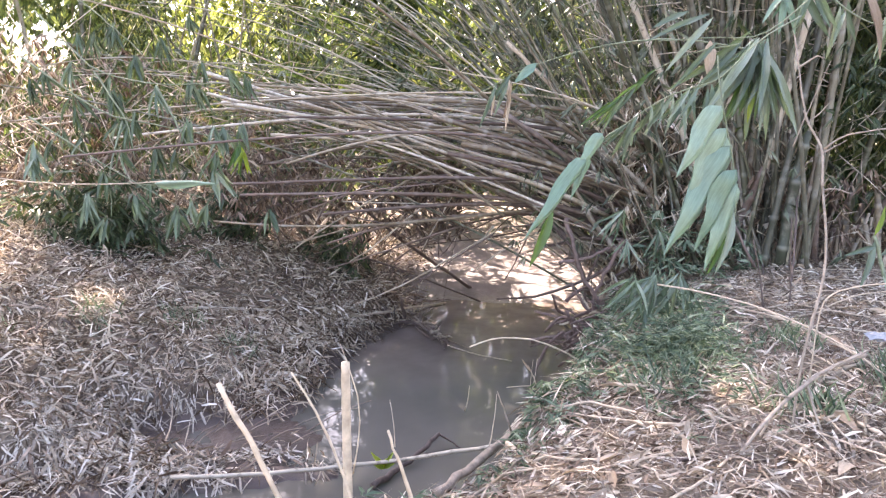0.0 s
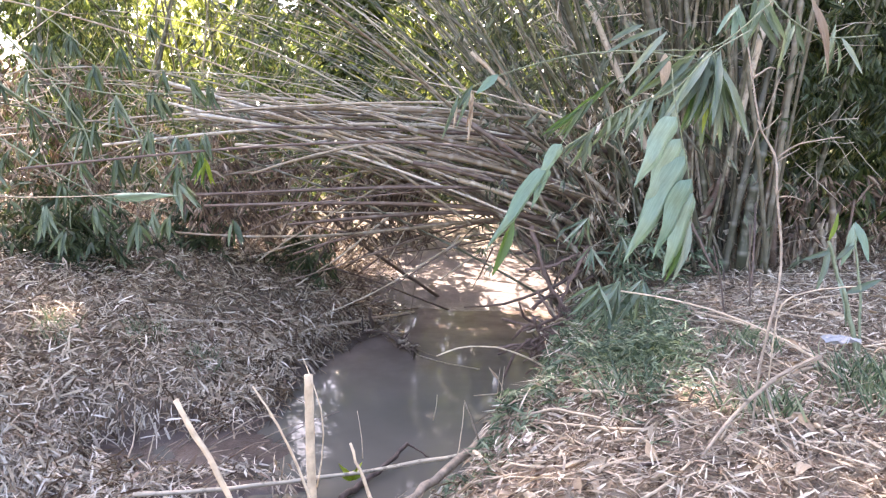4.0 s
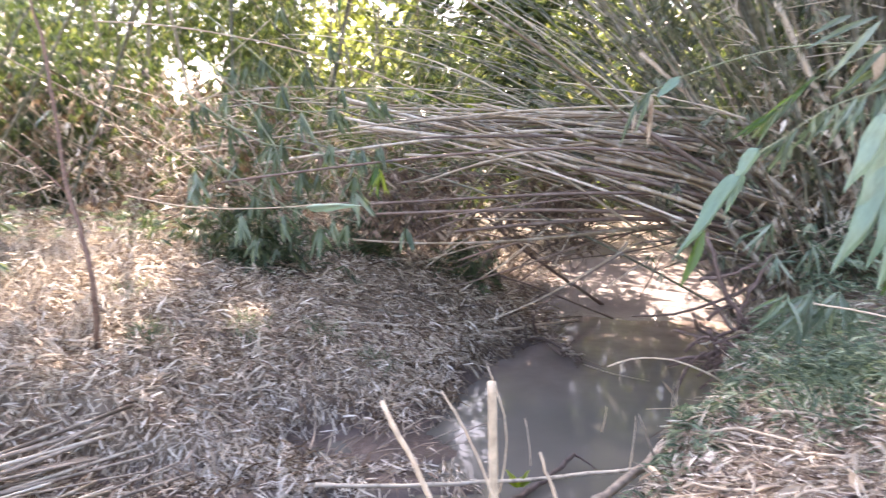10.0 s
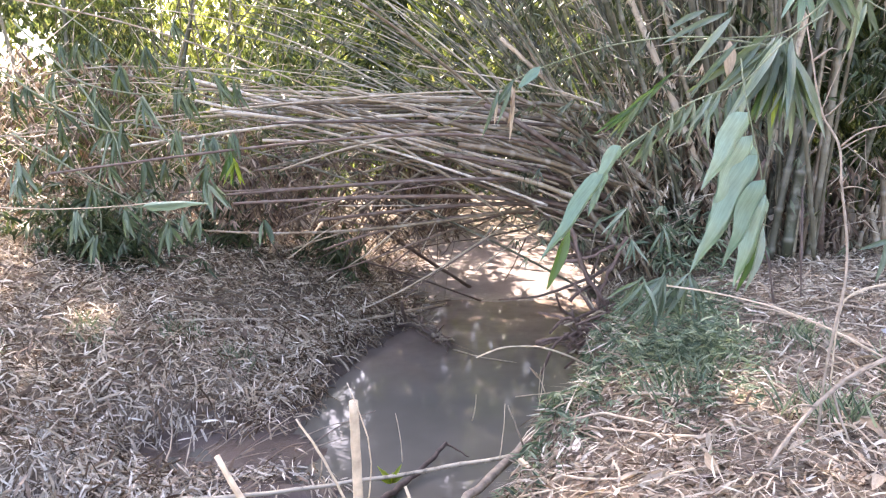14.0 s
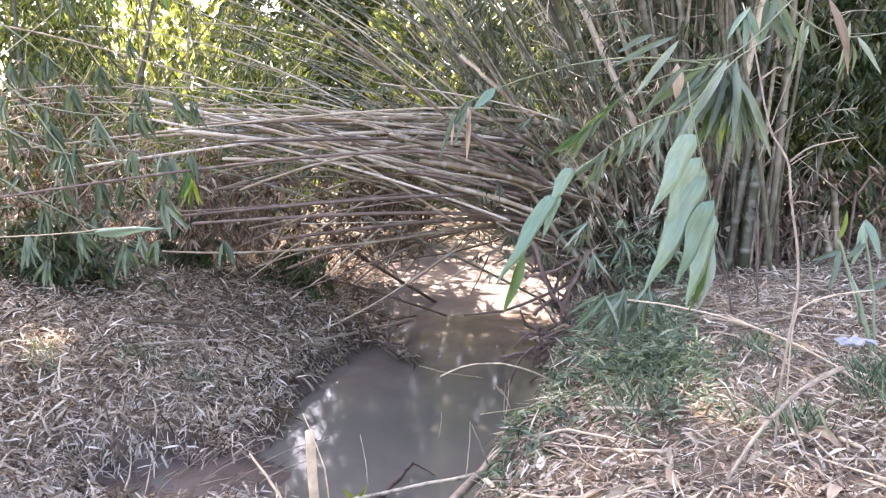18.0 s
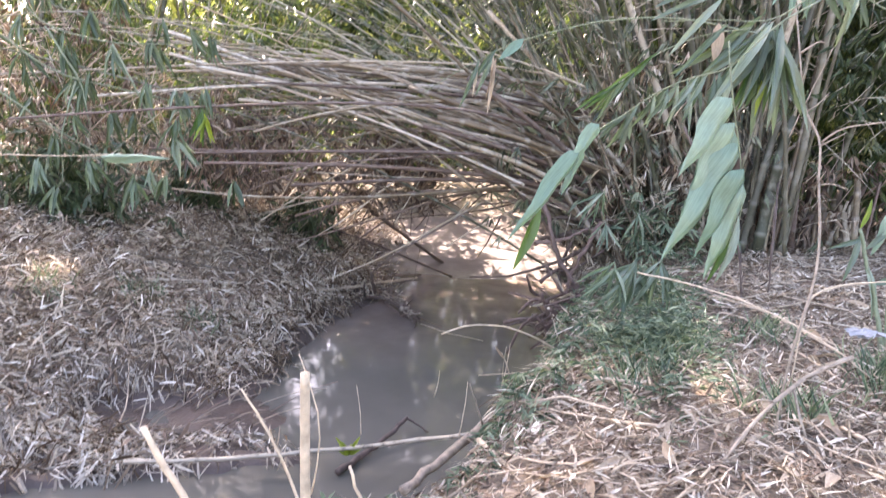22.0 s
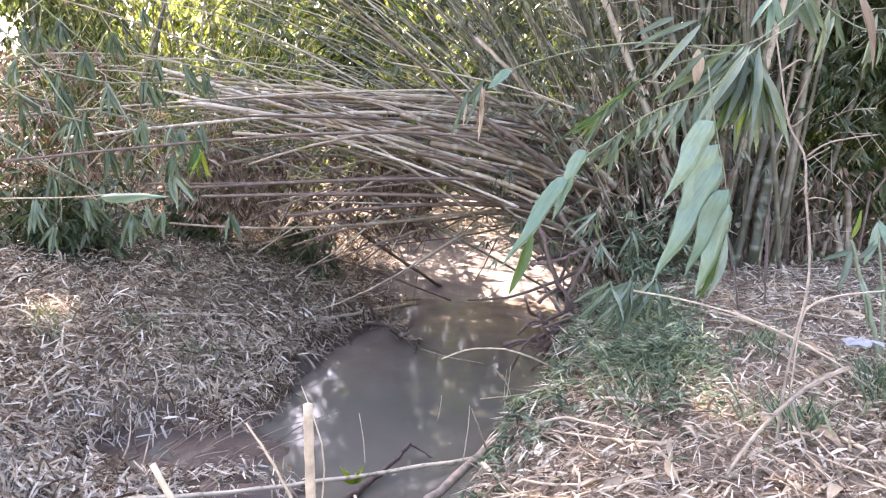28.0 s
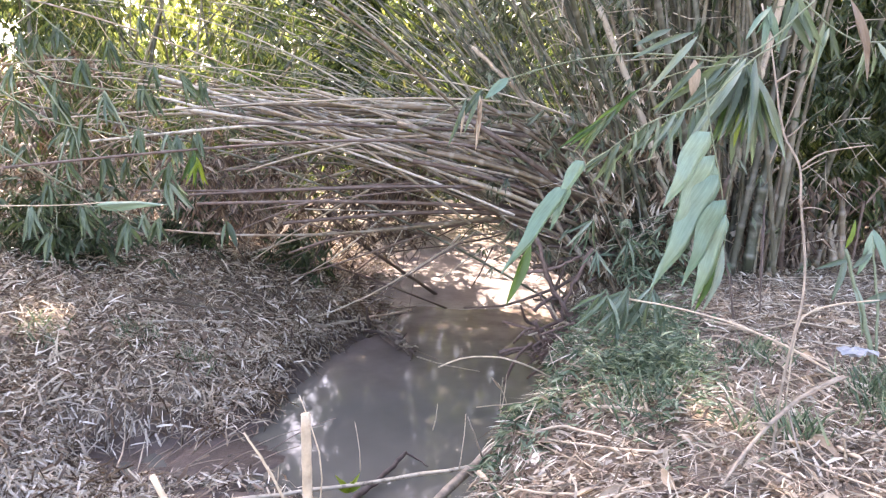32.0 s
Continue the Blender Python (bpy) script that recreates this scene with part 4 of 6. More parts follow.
# slim green leaves along the twig above the folded ones
line = np.array([(0.857, 2.25, 2.61), (0.788, 2.25, 2.595), (0.722, 2.25, 2.572), (0.657, 2.25, 2.534), (0.592, 2.25, 2.481)])
for k in range(20):
    u = rng.random() * 3.999
    b = line[int(u)] * (1 - u % 1) + line[int(u) + 1] * (u % 1)
    d = np.array([rng.normal(-0.35, 0.4), rng.normal(0, 0.3), -0.9 + rng.normal(0, 0.25)])
    d *= rng.uniform(0.07, 0.15) / np.linalg.norm(d)
    set_leaf(near, LEAF["dull_leaf" if k % 3 else "near_leaf"][k % 3], b, b + d, rng.uniform(0.012, 0.02), (rng.normal(0.2, 0.4), -1, 0.5))
for k in range(11):           # a tuft of lit slim leaves behind it
    b = np.array([0.72 - 0.012 * k, 2.42, 2.66 - 0.011 * k])
    d = np.array([rng.normal(-0.75, 0.15), rng.normal(0, 0.2), -0.75 + rng.normal(0, 0.15)])
    d *= rng.uniform(0.10, 0.18) / np.linalg.norm(d)
    set_leaf(near, LEAF["veil_leaf" if k % 2 else "fresh_leaf"][k % 3], b, b + d, rng.uniform(0.010, 0.016), (rng.normal(0.2, 0.3), -1, 0.6))
twig(near, [(0.955, 2.40, 2.73), (0.84, 2.42, 2.71), (0.72, 2.42, 2.66), (0.60, 2.42, 2.55)], 0.0025, 0.0012)

hang = empty("bamboo_branch", (1.02, 2.40, 2.741), "bamboo twig with a drooping fan of broad green leaves", "branch", "bamboo branches near the path")
twig(hang, [(1.34, 2.55, 3.00), (1.17, 2.47, 2.86), (1.02, 2.40, 2.745), (0.87, 2.42, 2.75), (0.72, 2.43, 2.74)], 0.003, 0.0014)
apex = Vector((1.02, 2.40, 2.74))
for k in range(44):           # leaves spread from the twig end like a half-open umbrella
    a = -0.85 + 1.35 * (k % 11) / 10 + rng.normal(0, 0.06)
    d = Vector((math.sin(a), rng.normal(-0.12, 0.3), -math.cos(a)))
    L = rng.uniform(0.19, 0.31) * (1.0 if k < 22 else 0.8)
    b = apex + Vector((rng.normal(0, 0.012), 0.02 * (k // 11), rng.normal(0, 0.012)))
    set_leaf(hang, LEAF["near_leaf" if k % 4 else "dull_leaf"][k % 3], b, b + d.normalized() * L, L * rng.uniform(0.085, 0.12), (rng.normal(0.1, 0.5), -1, rng.normal(0.4, 0.3)))
# the lime leaf's colour stands for light shining through it
for k in range(6):
    set_leaf(hang, LEAF["lime_leaf" if k == 3 else "fresh_leaf"][k % 3], apex + Vector((0.006 * k - 0.02, 0.03, -0.06 - 0.008 * k)), apex + Vector((0.024 * k - 0.09, 0.0, -0.245 + 0.012 * (k % 3))), 0.026, (0.2, -1, 0.3), "lit yellow-green leaf")
for b, t in (((0.86, 2.36, 2.60), (0.83, 2.33, 2.44)), ((0.82, 2.34, 2.60), (0.77, 2.31, 2.47)), ((0.80, 2.34, 2.60), (0.73, 2.32, 2.46)), ((0.87, 2.36, 2.61), (0.87, 2.33, 2.45)), ((0.90, 2.36, 2.63), (0.88, 2.34, 2.49))):
    set_leaf(hang, LEAF["dull_leaf"][int(rng.integers(3))], b, t, 0.024, (0.2, -1, 0.4))
set_leaf(hang, LEAF["dead_leaf"][0], (0.885, 2.45, 2.745), (0.88, 2.43, 2.635), 0.042, (0.1, -1, 0.1), "dry pale pinkish leaf")
for b, t in (((0.87, 2.42, 2.82), (0.68, 2.41, 2.74)), ((0.88, 2.42, 2.81), (0.74, 2.40, 2.65)), ((0.81, 2.44, 2.83), (0.70, 2.44, 2.78)), ((0.90, 2.42, 2.74), (0.76, 2.40, 2.59))):
    set_leaf(hang, LEAF["near_leaf"][int(rng.integers(3))], b, t, 0.022, (0.2, -1, 0.7))

tops = empty("bamboo_branch", (1.31, 2.74, 2.95), "bamboo twig tip with pale drooping leaves", "branch", "bamboo branches near the path")
twig(tops, [(1.62, 2.87, 3.13), (1.40, 2.74, 2.98), (1.24, 2.74, 2.94)], 0.004, 0.002)
twig(tops, [(1.38, 2.85, 2.99), (1.45, 2.83, 2.91), (1.57, 2.82, 2.84), (1.83, 2.92, 2.87)], 0.004, 0.002)
fan(tops, (1.23, 2.74, 2.94), 4, 0.13, (-0.25, 0), 0.5, "silver_leaf", 0.18)
fan(tops, (1.30, 2.74, 2.95), 6, 0.17, (0.1, 0), 0.6, "dull_leaf", 0.16)
fan(tops, (1.46, 2.83, 2.91), 5, 0.18, (0.1, 0), 0.6, "dull_leaf", 0.12)
fan(tops, (1.69, 2.93, 2.87), 4, 0.18, (0.1, 0), 0.7, "dull_leaf", 0.12)
set_leaf(tops, LEAF["brown_sheath"][1], (1.40, 2.60, 2.95), (1.49, 2.58, 2.70), 0.040, (0.3, -1, 0.1), "hanging dry brown sheath")

# the long bare twig that reaches over the stream, with a few withered leaves
reach = empty("bamboo_branch", (0.66, 3.12, 2.79), "long thin bamboo twig with a few withered leaves", "branch", "bamboo branches near the path")
twig(reach, [(1.35, 3.22, 2.79), (0.94, 3.12, 2.84), (0.66, 3.12, 2.80), (0.41, 3.11, 2.73), (0.21, 3.09, 2.63), (0.05, 3.07, 2.52)], 0.004, 0.0015)
set_leaf(reach, LEAF["silver_leaf"][0], (0.41, 3.11, 2.73), (0.32, 3.07, 2.65), 0.04, (0.2, -1, 0.4))
for b, t, w, m in (((0.31, 3.10, 2.69), (0.21, 3.08, 2.55), 0.028, "near_leaf"), ((0.25, 3.09, 2.65), (0.18, 3.06, 2.46), 0.022, "near_leaf"), ((0.30, 3.10, 2.68), (0.24, 3.07, 2.51), 0.022, "dull_leaf"),
                   ((0.30, 3.10, 2.67), (0.29, 3.06, 2.45), 0.022, "dead_leaf"), ((0.31, 3.09, 2.66), (0.28, 3.07, 2.50), 0.016, "dead_leaf"), ((0.24, 3.09, 2.62), (0.23, 3.07, 2.51), 0.015, "dead_leaf")):
    set_leaf(reach, LEAF[m][1], b, t, w, (0.2, -1, 0.2))

# the branch on the other side, with one long pale folded leaf
pale = empty("bamboo_branch", (-1.27, 3.12, 2.21), "thin twig with one long pale folded leaf", "branch", "bamboo branches near the path")
twig(pale, [(-2.22, 3.24, 2.27), (-1.83, 3.13, 2.22), (-1.54, 3.12, 2.21), (-1.27, 3.12, 2.22), (-1.17, 3.13, 2.23)], 0.003, 0.002, MAT_STICK)
twig(pale, [(-1.33, 3.12, 2.22), (-1.15, 3.12, 2.21), (-0.95, 3.11, 2.15)], 0.0022, 0.0015, MAT_TWIG)
set_leaf(pale, ROLLED[0], (-1.20, 3.12, 2.22), (-0.93, 3.12, 2.23), 0.038, (0.0, -1, 0.35), "long pale folded leaf")

# hanging sprays in front of the leaf-strewn bank
veil = empty("bamboo_branch", (-2.14, 5.69, 2.92), "drooping bamboo branch with grey-green leaf fans hanging over the bank", "branch", "bamboo branches over the bank")
for pts in (((-3.43, 5.98, 3.36), (-2.87, 5.79, 2.87), (-2.32, 5.67, 2.76), (-1.73, 5.67, 2.78)), ((-3.40, 5.71, 2.97), (-2.75, 5.63, 2.53), (-2.08, 5.60, 2.42), (-1.50, 5.57, 2.28)),
            ((-2.87, 5.79, 2.87), (-2.54, 5.62, 2.48), (-2.42, 5.46, 2.20)), ((-2.32, 5.67, 2.76), (-2.04, 5.49, 2.35), (-1.81, 5.42, 1.97)), ((-3.20, 5.42, 2.51), (-2.65, 5.36, 2.18), (-1.98, 5.29, 1.83)),
            ((-3.50, 6.06, 3.79), (-2.91, 5.98, 3.34), (-2.48, 5.81, 3.02)), ((-2.58, 5.62, 2.48), (-2.62, 5.45, 2.12), (-2.54, 5.28, 1.78))):
    twig(veil, pts, 0.008, 0.003)
for k, place in enumerate(((-2.81, 5.76, 2.72), (-2.57, 5.82, 3.03), (-2.32, 5.67, 2.76), (-2.06, 5.67, 2.81), (-1.97, 5.52, 2.53), (-2.54, 5.61, 2.44), (-1.87, 5.62, 2.50), (-1.80, 5.79, 2.91), (-2.14, 5.48, 2.31),
                           (-2.53, 5.35, 2.15), (-1.84, 5.44, 2.12), (-2.02, 5.29, 1.80), (-2.88, 5.59, 2.33), (-2.41, 5.63, 2.56), (-2.86, 5.32, 1.95), (-2.18, 5.29, 1.84), (-2.92, 5.93, 3.09), (-3.14, 5.75, 2.67),
                           (-3.10, 5.91, 2.97), (-1.75, 5.55, 2.16), (-2.38, 5.31, 1.93), (-3.39, 5.79, 2.85), (-3.30, 5.57, 2.22), (-2.44, 5.96, 3.24), (-2.78, 5.98, 3.34))):
    for j in range(2):
        spot = Vector(place) + Vector((rng.normal(0, 0.16), rng.normal(0.1, 0.15), rng.normal(0, 0.12))) * (j + 0.3)
        fan(veil, spot, int(rng.integers(6, 10)), 0.25 - 0.05 * j, (rng.normal(0.0, 0.2), 0), 0.42, "dull_leaf" if k % 4 == 2 else "veil_leaf", 0.13)
fan(veil, (-1.56, 5.37, 2.29), 6, 0.22, (0.0, 0), 0.4, "lime_leaf", 0.12)
fan(veil, (-1.60, 5.42, 2.33), 6, 0.24, (-0.1, 0), 0.5, "fresh_leaf", 0.13)

# a leafy branch close by at the far end of the pan
aside = empty("bamboo_branch", (-1.89, 1.23, 2.73), "close bamboo branch with soft green leaves", "branch", "bamboo branches near the path")
twig(aside, [(-2.43, 1.36, 3.30), (-1.94, 1.35, 2.96), (-1.62, 1.49, 2.83), (-1.37, 1.62, 2.74)], 0.005, 0.002)
twig(aside, [(-1.96, 1.06, 2.58), (-1.67, 1.08, 2.50), (-1.53, 1.15, 2.45)], 0.004, 0.002)
for b, t, w in (((-1.60, 1.13, 2.52), (-1.37, 1.22, 2.35), 0.06), ((-1.65, 1.10, 2.49), (-1.42, 1.21, 2.42), 0.05), ((-1.67, 1.08, 2.43), (-1.46, 1.17, 2.33), 0.05),
                ((-1.94, 1.35, 2.96), (-1.74, 1.42, 2.74), 0.05), ((-1.82, 1.40, 2.92), (-1.59, 1.50, 2.78), 0.045), ((-1.70, 1.46, 2.86), (-1.44, 1.58, 2.72), 0.05),
                ((-1.62, 1.49, 2.83), (-1.34, 1.62, 2.61), 0.045), ((-1.64, 1.63, 3.02), (-1.52, 1.67, 2.87), 0.05), ((-1.52, 1.69, 3.05), (-1.35, 1.76, 2.94), 0.05),
                ((-1.83, 1.53, 3.07), (-1.73, 1.56, 2.90), 0.05), ((-1.86, 1.24, 2.71), (-1.71, 1.30, 2.55), 0.05), ((-0.65, 2.26, 3.08), (-0.67, 2.23, 2.89), 0.04),
                ((-0.61, 2.28, 3.08), (-0.53, 2.30, 2.91), 0.04)):
    set_leaf(aside, LEAF["fresh_leaf"][int(rng.integers(3))], b, t, w, (0.2, -0.8, 0.8))
for b, n in (((-2.05, 1.52, 2.98), 5), ((-2.00, 1.66, 3.01), 5), ((-1.84, 1.75, 3.04), 5), ((-1.75, 1.90, 2.94), 4), ((-2.06, 1.37, 2.75), 5), ((-2.12, 1.57, 2.80), 4), ((-2.10, 1.82, 2.87), 4), ((-1.83, 1.23, 2.53), 4), ((-1.74, 2.15, 3.13), 4)):
    fan(aside, b, n, 0.22, (0.45, 0), 0.5, "fresh_leaf", 0.16)
for b, n, l in (((-1.62, 1.30, 3.02), 6, 0.20), ((-1.50, 1.35, 3.00), 6, 0.19), ((-1.38, 1.42, 2.99), 5, 0.19), ((-1.26, 1.46, 2.95), 5, 0.2), ((-1.10, 1.60, 3.03), 4, 0.2), ((-1.02, 1.72, 3.02), 4, 0.19), ((-1.55, 1.10, 2.45), 5, 0.2), ((-1.70, 1.42, 3.06), 7, 0.27), ((-1.48, 1.52, 3.08), 7, 0.27), ((-1.30, 1.60, 3.10), 6, 0.26), ((-1.95, 1.30, 2.95), 7, 0.27), ((-1.12, 1.72, 3.12), 5, 0.24), ((-1.62, 1.62, 2.92), 5, 0.24)):
    fan(aside, b, n, l, (0.3, 0), 0.75, "veil_leaf" if n == 5 else "fresh_leaf", 0.2)


rng = np.random.default_rng(32)


# ---------------------------------------------------------------- bushes, herbs and the dry thicket
def bush(place, size, n, mat, label, length=0.22, name="bush"):
    ob = empty(name, place, label, "bush")
    p = rng.normal(0, 1, (n, 3)) * np.array(size) * 0.45 + [0, 0, size[2] * 0.55]
    p[:, 2] = np.abs(p[:, 2])
    for k in range(6):
        e = p[int(rng.integers(n))]
        part("stem", stick("stem", [(0, 0, -0.05), e * 0.5 + [0, 0, 0.05], e], 0.008, 0.003, MAT_TWIG, 5, 0.1, 6), ob)
    q = sprays(p, 6, length, 0.7, 0.9)
    part("foliage", leaf_mesh("foliage", *q, mat, 0.2), ob)
    return ob


bush(on_ground(-4.25, 8.2), (1.15, 0.5, 0.7), 360, MAT_LEAF_DARK, "low dark green bush on the leaf-strewn bank")
bush(on_ground(-1.75, 9.6), (0.5, 0.4, 0.5), 150, MAT_LEAF_DARK, "low dark green bush in shade by the stream", 0.2)
bush(on_ground(-3.05, 9.5), (0.6, 0.4, 0.75), 190, MAT_LEAF_DARK, "dark leafy bush under the fallen canes", 0.2)
# part of its glitter is the pale leaf colour
bush(on_ground(-7.5, 6.0), (1.5, 0.8, 2.0), 330, MAT_LEAF_GLARE, "tall bush with glossy leaves glittering in the sun", 0.25)
bush(on_ground(-7.0, 5.6), (1.4, 0.8, 0.7), 130, MAT_HERB, "pale sunlit bush on the bank", 0.17)
bush(on_ground(-9.0, 7.5), (2.2, 1.5, 0.5), 120, MAT_HERB, "patch of pale green undergrowth in the sun", 0.2, "undergrowth")

n = 3000
x = rng.normal(1.43, 0.23, n)
y = 4.75 + rng.normal(0, 0.5, n) + (x - 1.40) * 1.1
p = ground_points(x, y)
p[:, 2] += np.abs(rng.normal(0, 0.115, n)) - 0.02
p = p[wave(2.5 * p[:, 0], 2.5 * p[:, 1] + 1) + rng.normal(0, 0.25, n) > -0.1]
q = sprays(p, 5, 0.062, 0.0, 1.2)
far = p[rng.random(len(p)) < 0.3]
blade = sprays(far + [0, 0, 0.05], 4, 0.11, -0.3, 0.9)
fern = new("herbs", leaf_mesh("herbs", *blade[:4], blade[4] * 0.6, MAT_HERB, 0.35, True))
tagged(fern, "feathery bluish-green leaves rising from the bank", "herbs", kind="stuff")
herbs = new("herbs", leaf_mesh("herbs", *q[:4], q[4] * 1.5, MAT_HERB, 0.2, True))
tagged(herbs, "soft bluish-green creeping herbs on the edge of the bank", "herbs", kind="stuff")
n = 2300
y = rng.uniform(2.6, 6.6, n)
x = np.interp(y, RIGHT_Y, RIGHT_X) + 0.28 + rng.normal(0, 0.17, n)
p = ground_points(x, y)
p[:, 2] += np.abs(rng.normal(0, 0.05, n))
q = sprays(p, 5, 0.09, 0.4, 1.2)
edge = new("herbs", leaf_mesh("herbs", *q[:4], q[4] * 1.2, MAT_HERB, 0.2, True))
tagged(edge, "small green herbs trailing over the lip of the bank", "herbs", kind="stuff")

sprig = empty("bamboo_sprig", (1.59, 5.20, 1.41), "low bamboo sprig with a wide fan of grey-green leaves", "branch")
twig(sprig, [on_ground(1.75, 5.3), (1.6, 5.2, 1.5), (1.59, 5.20, 1.41), (1.32, 5.09, 1.34)], 0.006, 0.003)
for b, n, l, le in (((1.49, 4.62, 1.55), 9, 0.36, -0.30), ((1.33, 4.57, 1.56), 9, 0.36, -0.45), ((1.18, 4.52, 1.56), 7, 0.32, -0.5), ((1.27, 4.59, 1.38), 6, 0.26, -0.2), ((1.38, 5.88, 1.79), 6, 0.3, -0.6),
                  ((1.65, 5.86, 1.69), 6, 0.3, 0.4), ((1.39, 5.74, 1.59), 5, 0.26, -0.3)):
    fan(sprig, b, n, l, (le, -0.1), 0.85, "near_leaf" if n == 9 else "dull_leaf", 0.095)

# straw-dry canes and leaves at the back of the bank
dry = empty("dry_thicket", on_ground(-5.5, 11), "thicket of straw-dry bamboo stems with hanging dead leaves", "thicket")
for k in range(170):
    b = on_ground(rng.uniform(-10.5, -1.5), rng.uniform(9.5, 12.5))
    d = np.array([rng.normal(0, 0.7), rng.normal(0, 0.4), rng.uniform(0.5, 1.2)])
    L = rng.uniform(1.0, 3.6)
    part("stem", stick("stem", local(dry, [b, b + d * L * 0.5 + rng.normal(0, 0.1, 3), b + d * L + [0, 0, -0.3]]), 0.014, 0.005, MAT_CANE_DRY, 5, 0.1, 8), dry)
n = 2000
x, y = rng.uniform(-11, -1.3, n), rng.uniform(9.3, 13.0, n)
p = np.stack([x, y, height(x, y) + 0.1 + 2.3 * rng.random(n) ** 1.5], 1)
p = p[~open_sky(p)]
q = sprays(p, 6, 0.22, 1.0, 0.8)
west = (q[0][:, 0] < -6.2) & (np.repeat(rng.random(len(p)), 6) < 0.45)
for side, mat, label in ((west, MAT_LITTER, "dead tan leaves"), (~west, MAT_DEBRIS, "brown withered leaves")):
    part("dead_foliage", leaf_mesh("dead_foliage", local(dry, q[0][side]), *(a[side] for a in q[1:]), mat, 0.2, True), dry, label)
n = 950
x, y = rng.uniform(-12, -1.3, n), rng.uniform(9.6, 13.0, n)
p = np.stack([x, y, height(x, y) + 0.6 + 2.3 * rng.random(n)], 1)
p = p[~(open_sky(p) | bright_gap(p))]
q = sprays(p, 6, 0.2, 0.9, 0.8)
part("foliage", leaf_mesh("foliage", local(dry, q[0]), *q[1:], MAT_LEAF, 0.2, True), dry, "scattered green leaves")


n = 340
p = np.stack([rng.uniform(-8.5, -2.0, n), rng.uniform(9.2, 11.8, n), 1.1 + 2.2 * rng.random(n)], 1)
p = p[~open_sky(p)]
tagged(part("side_twig", twiggery("side_twig", local(dry, p), 0.8, 0.008, 0.2, MAT_STICK), dry, "tangle of bleached bare twigs"), kind="stuff")

# drifted dark twigs under the canes, at the foot of the bank
drift = empty("driftwood", (-1.3, 9.4, 0.3), "tangle of dark drifted twigs at the foot of the bank", "driftwood")
for k in range(95):
    y = rng.uniform(8.3, 11.2)
    x = np.interp(y, LEFT_Y, LEFT_X) - rng.uniform(-0.2, 1.5)
    b = np.array([x, y, float(height(x, y)) + 0.02])
    d = np.array([rng.normal(0.1, 0.5), rng.normal(0, 0.35), rng.normal(0.15, 0.22)])
    part("twig", stick("twig", local(drift, [b - d * 0.4, b + [0, 0, 0.04], b + d * 0.6]), 0.009, 0.004, MAT_CANE_DARK if rng.random() < 0.7 else MAT_CANE_DRY, 5, 0.15, 6), drift)

# the plants at the edge of the near bank
shoot = empty("bamboo_shoot", on_ground(2.75, 4.3), "young green shoot with drooping pale leaves on the bank", "plant")
base = Vector(on_ground(2.75, 4.3))
twig(shoot, [base, (2.71, 4.39, 1.42), (2.63, 4.43, 1.66), (2.58, 4.46, 1.85)], 0.016, 0.010)
twig(shoot, [base, (2.78, 4.40, 1.52), (2.75, 4.45, 1.79), (2.74, 4.48, 1.94)], 0.010, 0.006)
for b, t, w, m in (((2.74, 4.48, 1.96), (2.68, 4.44, 1.69), 0.07, "silver_leaf"), ((2.75, 4.49, 1.97), (2.84, 4.44, 1.72), 0.07, "silver_leaf"), ((2.59, 4.46, 1.83), (2.51, 4.41, 1.53), 0.05, "near_leaf"),
                   ((2.63, 4.43, 1.66), (2.72, 4.37, 1.32), 0.05, "near_leaf"), ((2.62, 4.44, 1.73), (2.79, 4.47, 1.89), 0.04, "near_leaf"), ((2.60, 4.45, 1.79), (2.41, 4.44, 1.73), 0.04, "near_leaf"),
                   ((2.68, 4.40, 1.53), (2.92, 4.42, 1.62), 0.05, "near_leaf"), ((2.58, 4.46, 1.85), (2.66, 4.50, 2.03), 0.035, "lime_leaf")):
    set_leaf(shoot, LEAF[m][int(rng.integers(3))], b, t, w, (0.2, -1, 0.4))


TUFTS = np.array([(2.42, 3.75), (2.55, 3.9), (2.35, 3.5), (2.1, 4.4), (1.75, 3.3), (2.6, 3.3), (1.2, 3.9), (1.5, 4.2), (-3.2, 6.1), (-2.6, 6.6), (-2.0, 6.4), (-3.9, 5.6), (-4.6, 6.3)])
n = 110 * len(TUFTS)
x, y = (np.repeat(TUFTS, 110, 0) + rng.normal(0, 0.1, (n, 2))).T
a = rng.uniform(0, 2 * np.pi, n)
L = 0.2 * rng.uniform(0.4, 1.2, n)
grass = new("grass", leaf_mesh("grass", ground_points(x, y), np.stack([np.cos(a) * 0.5, np.sin(a) * 0.5, np.ones(n)], 1),
                               np.stack([-np.sin(a), np.cos(a), 0.2 * np.ones(n)], 1) + rng.normal(0, 0.3, (n, 3)), L, L * 0.05, MAT_HERB, 0.3))
tagged(grass, "thin tufts of pale green grass in the litter", "grass", kind="stuff")

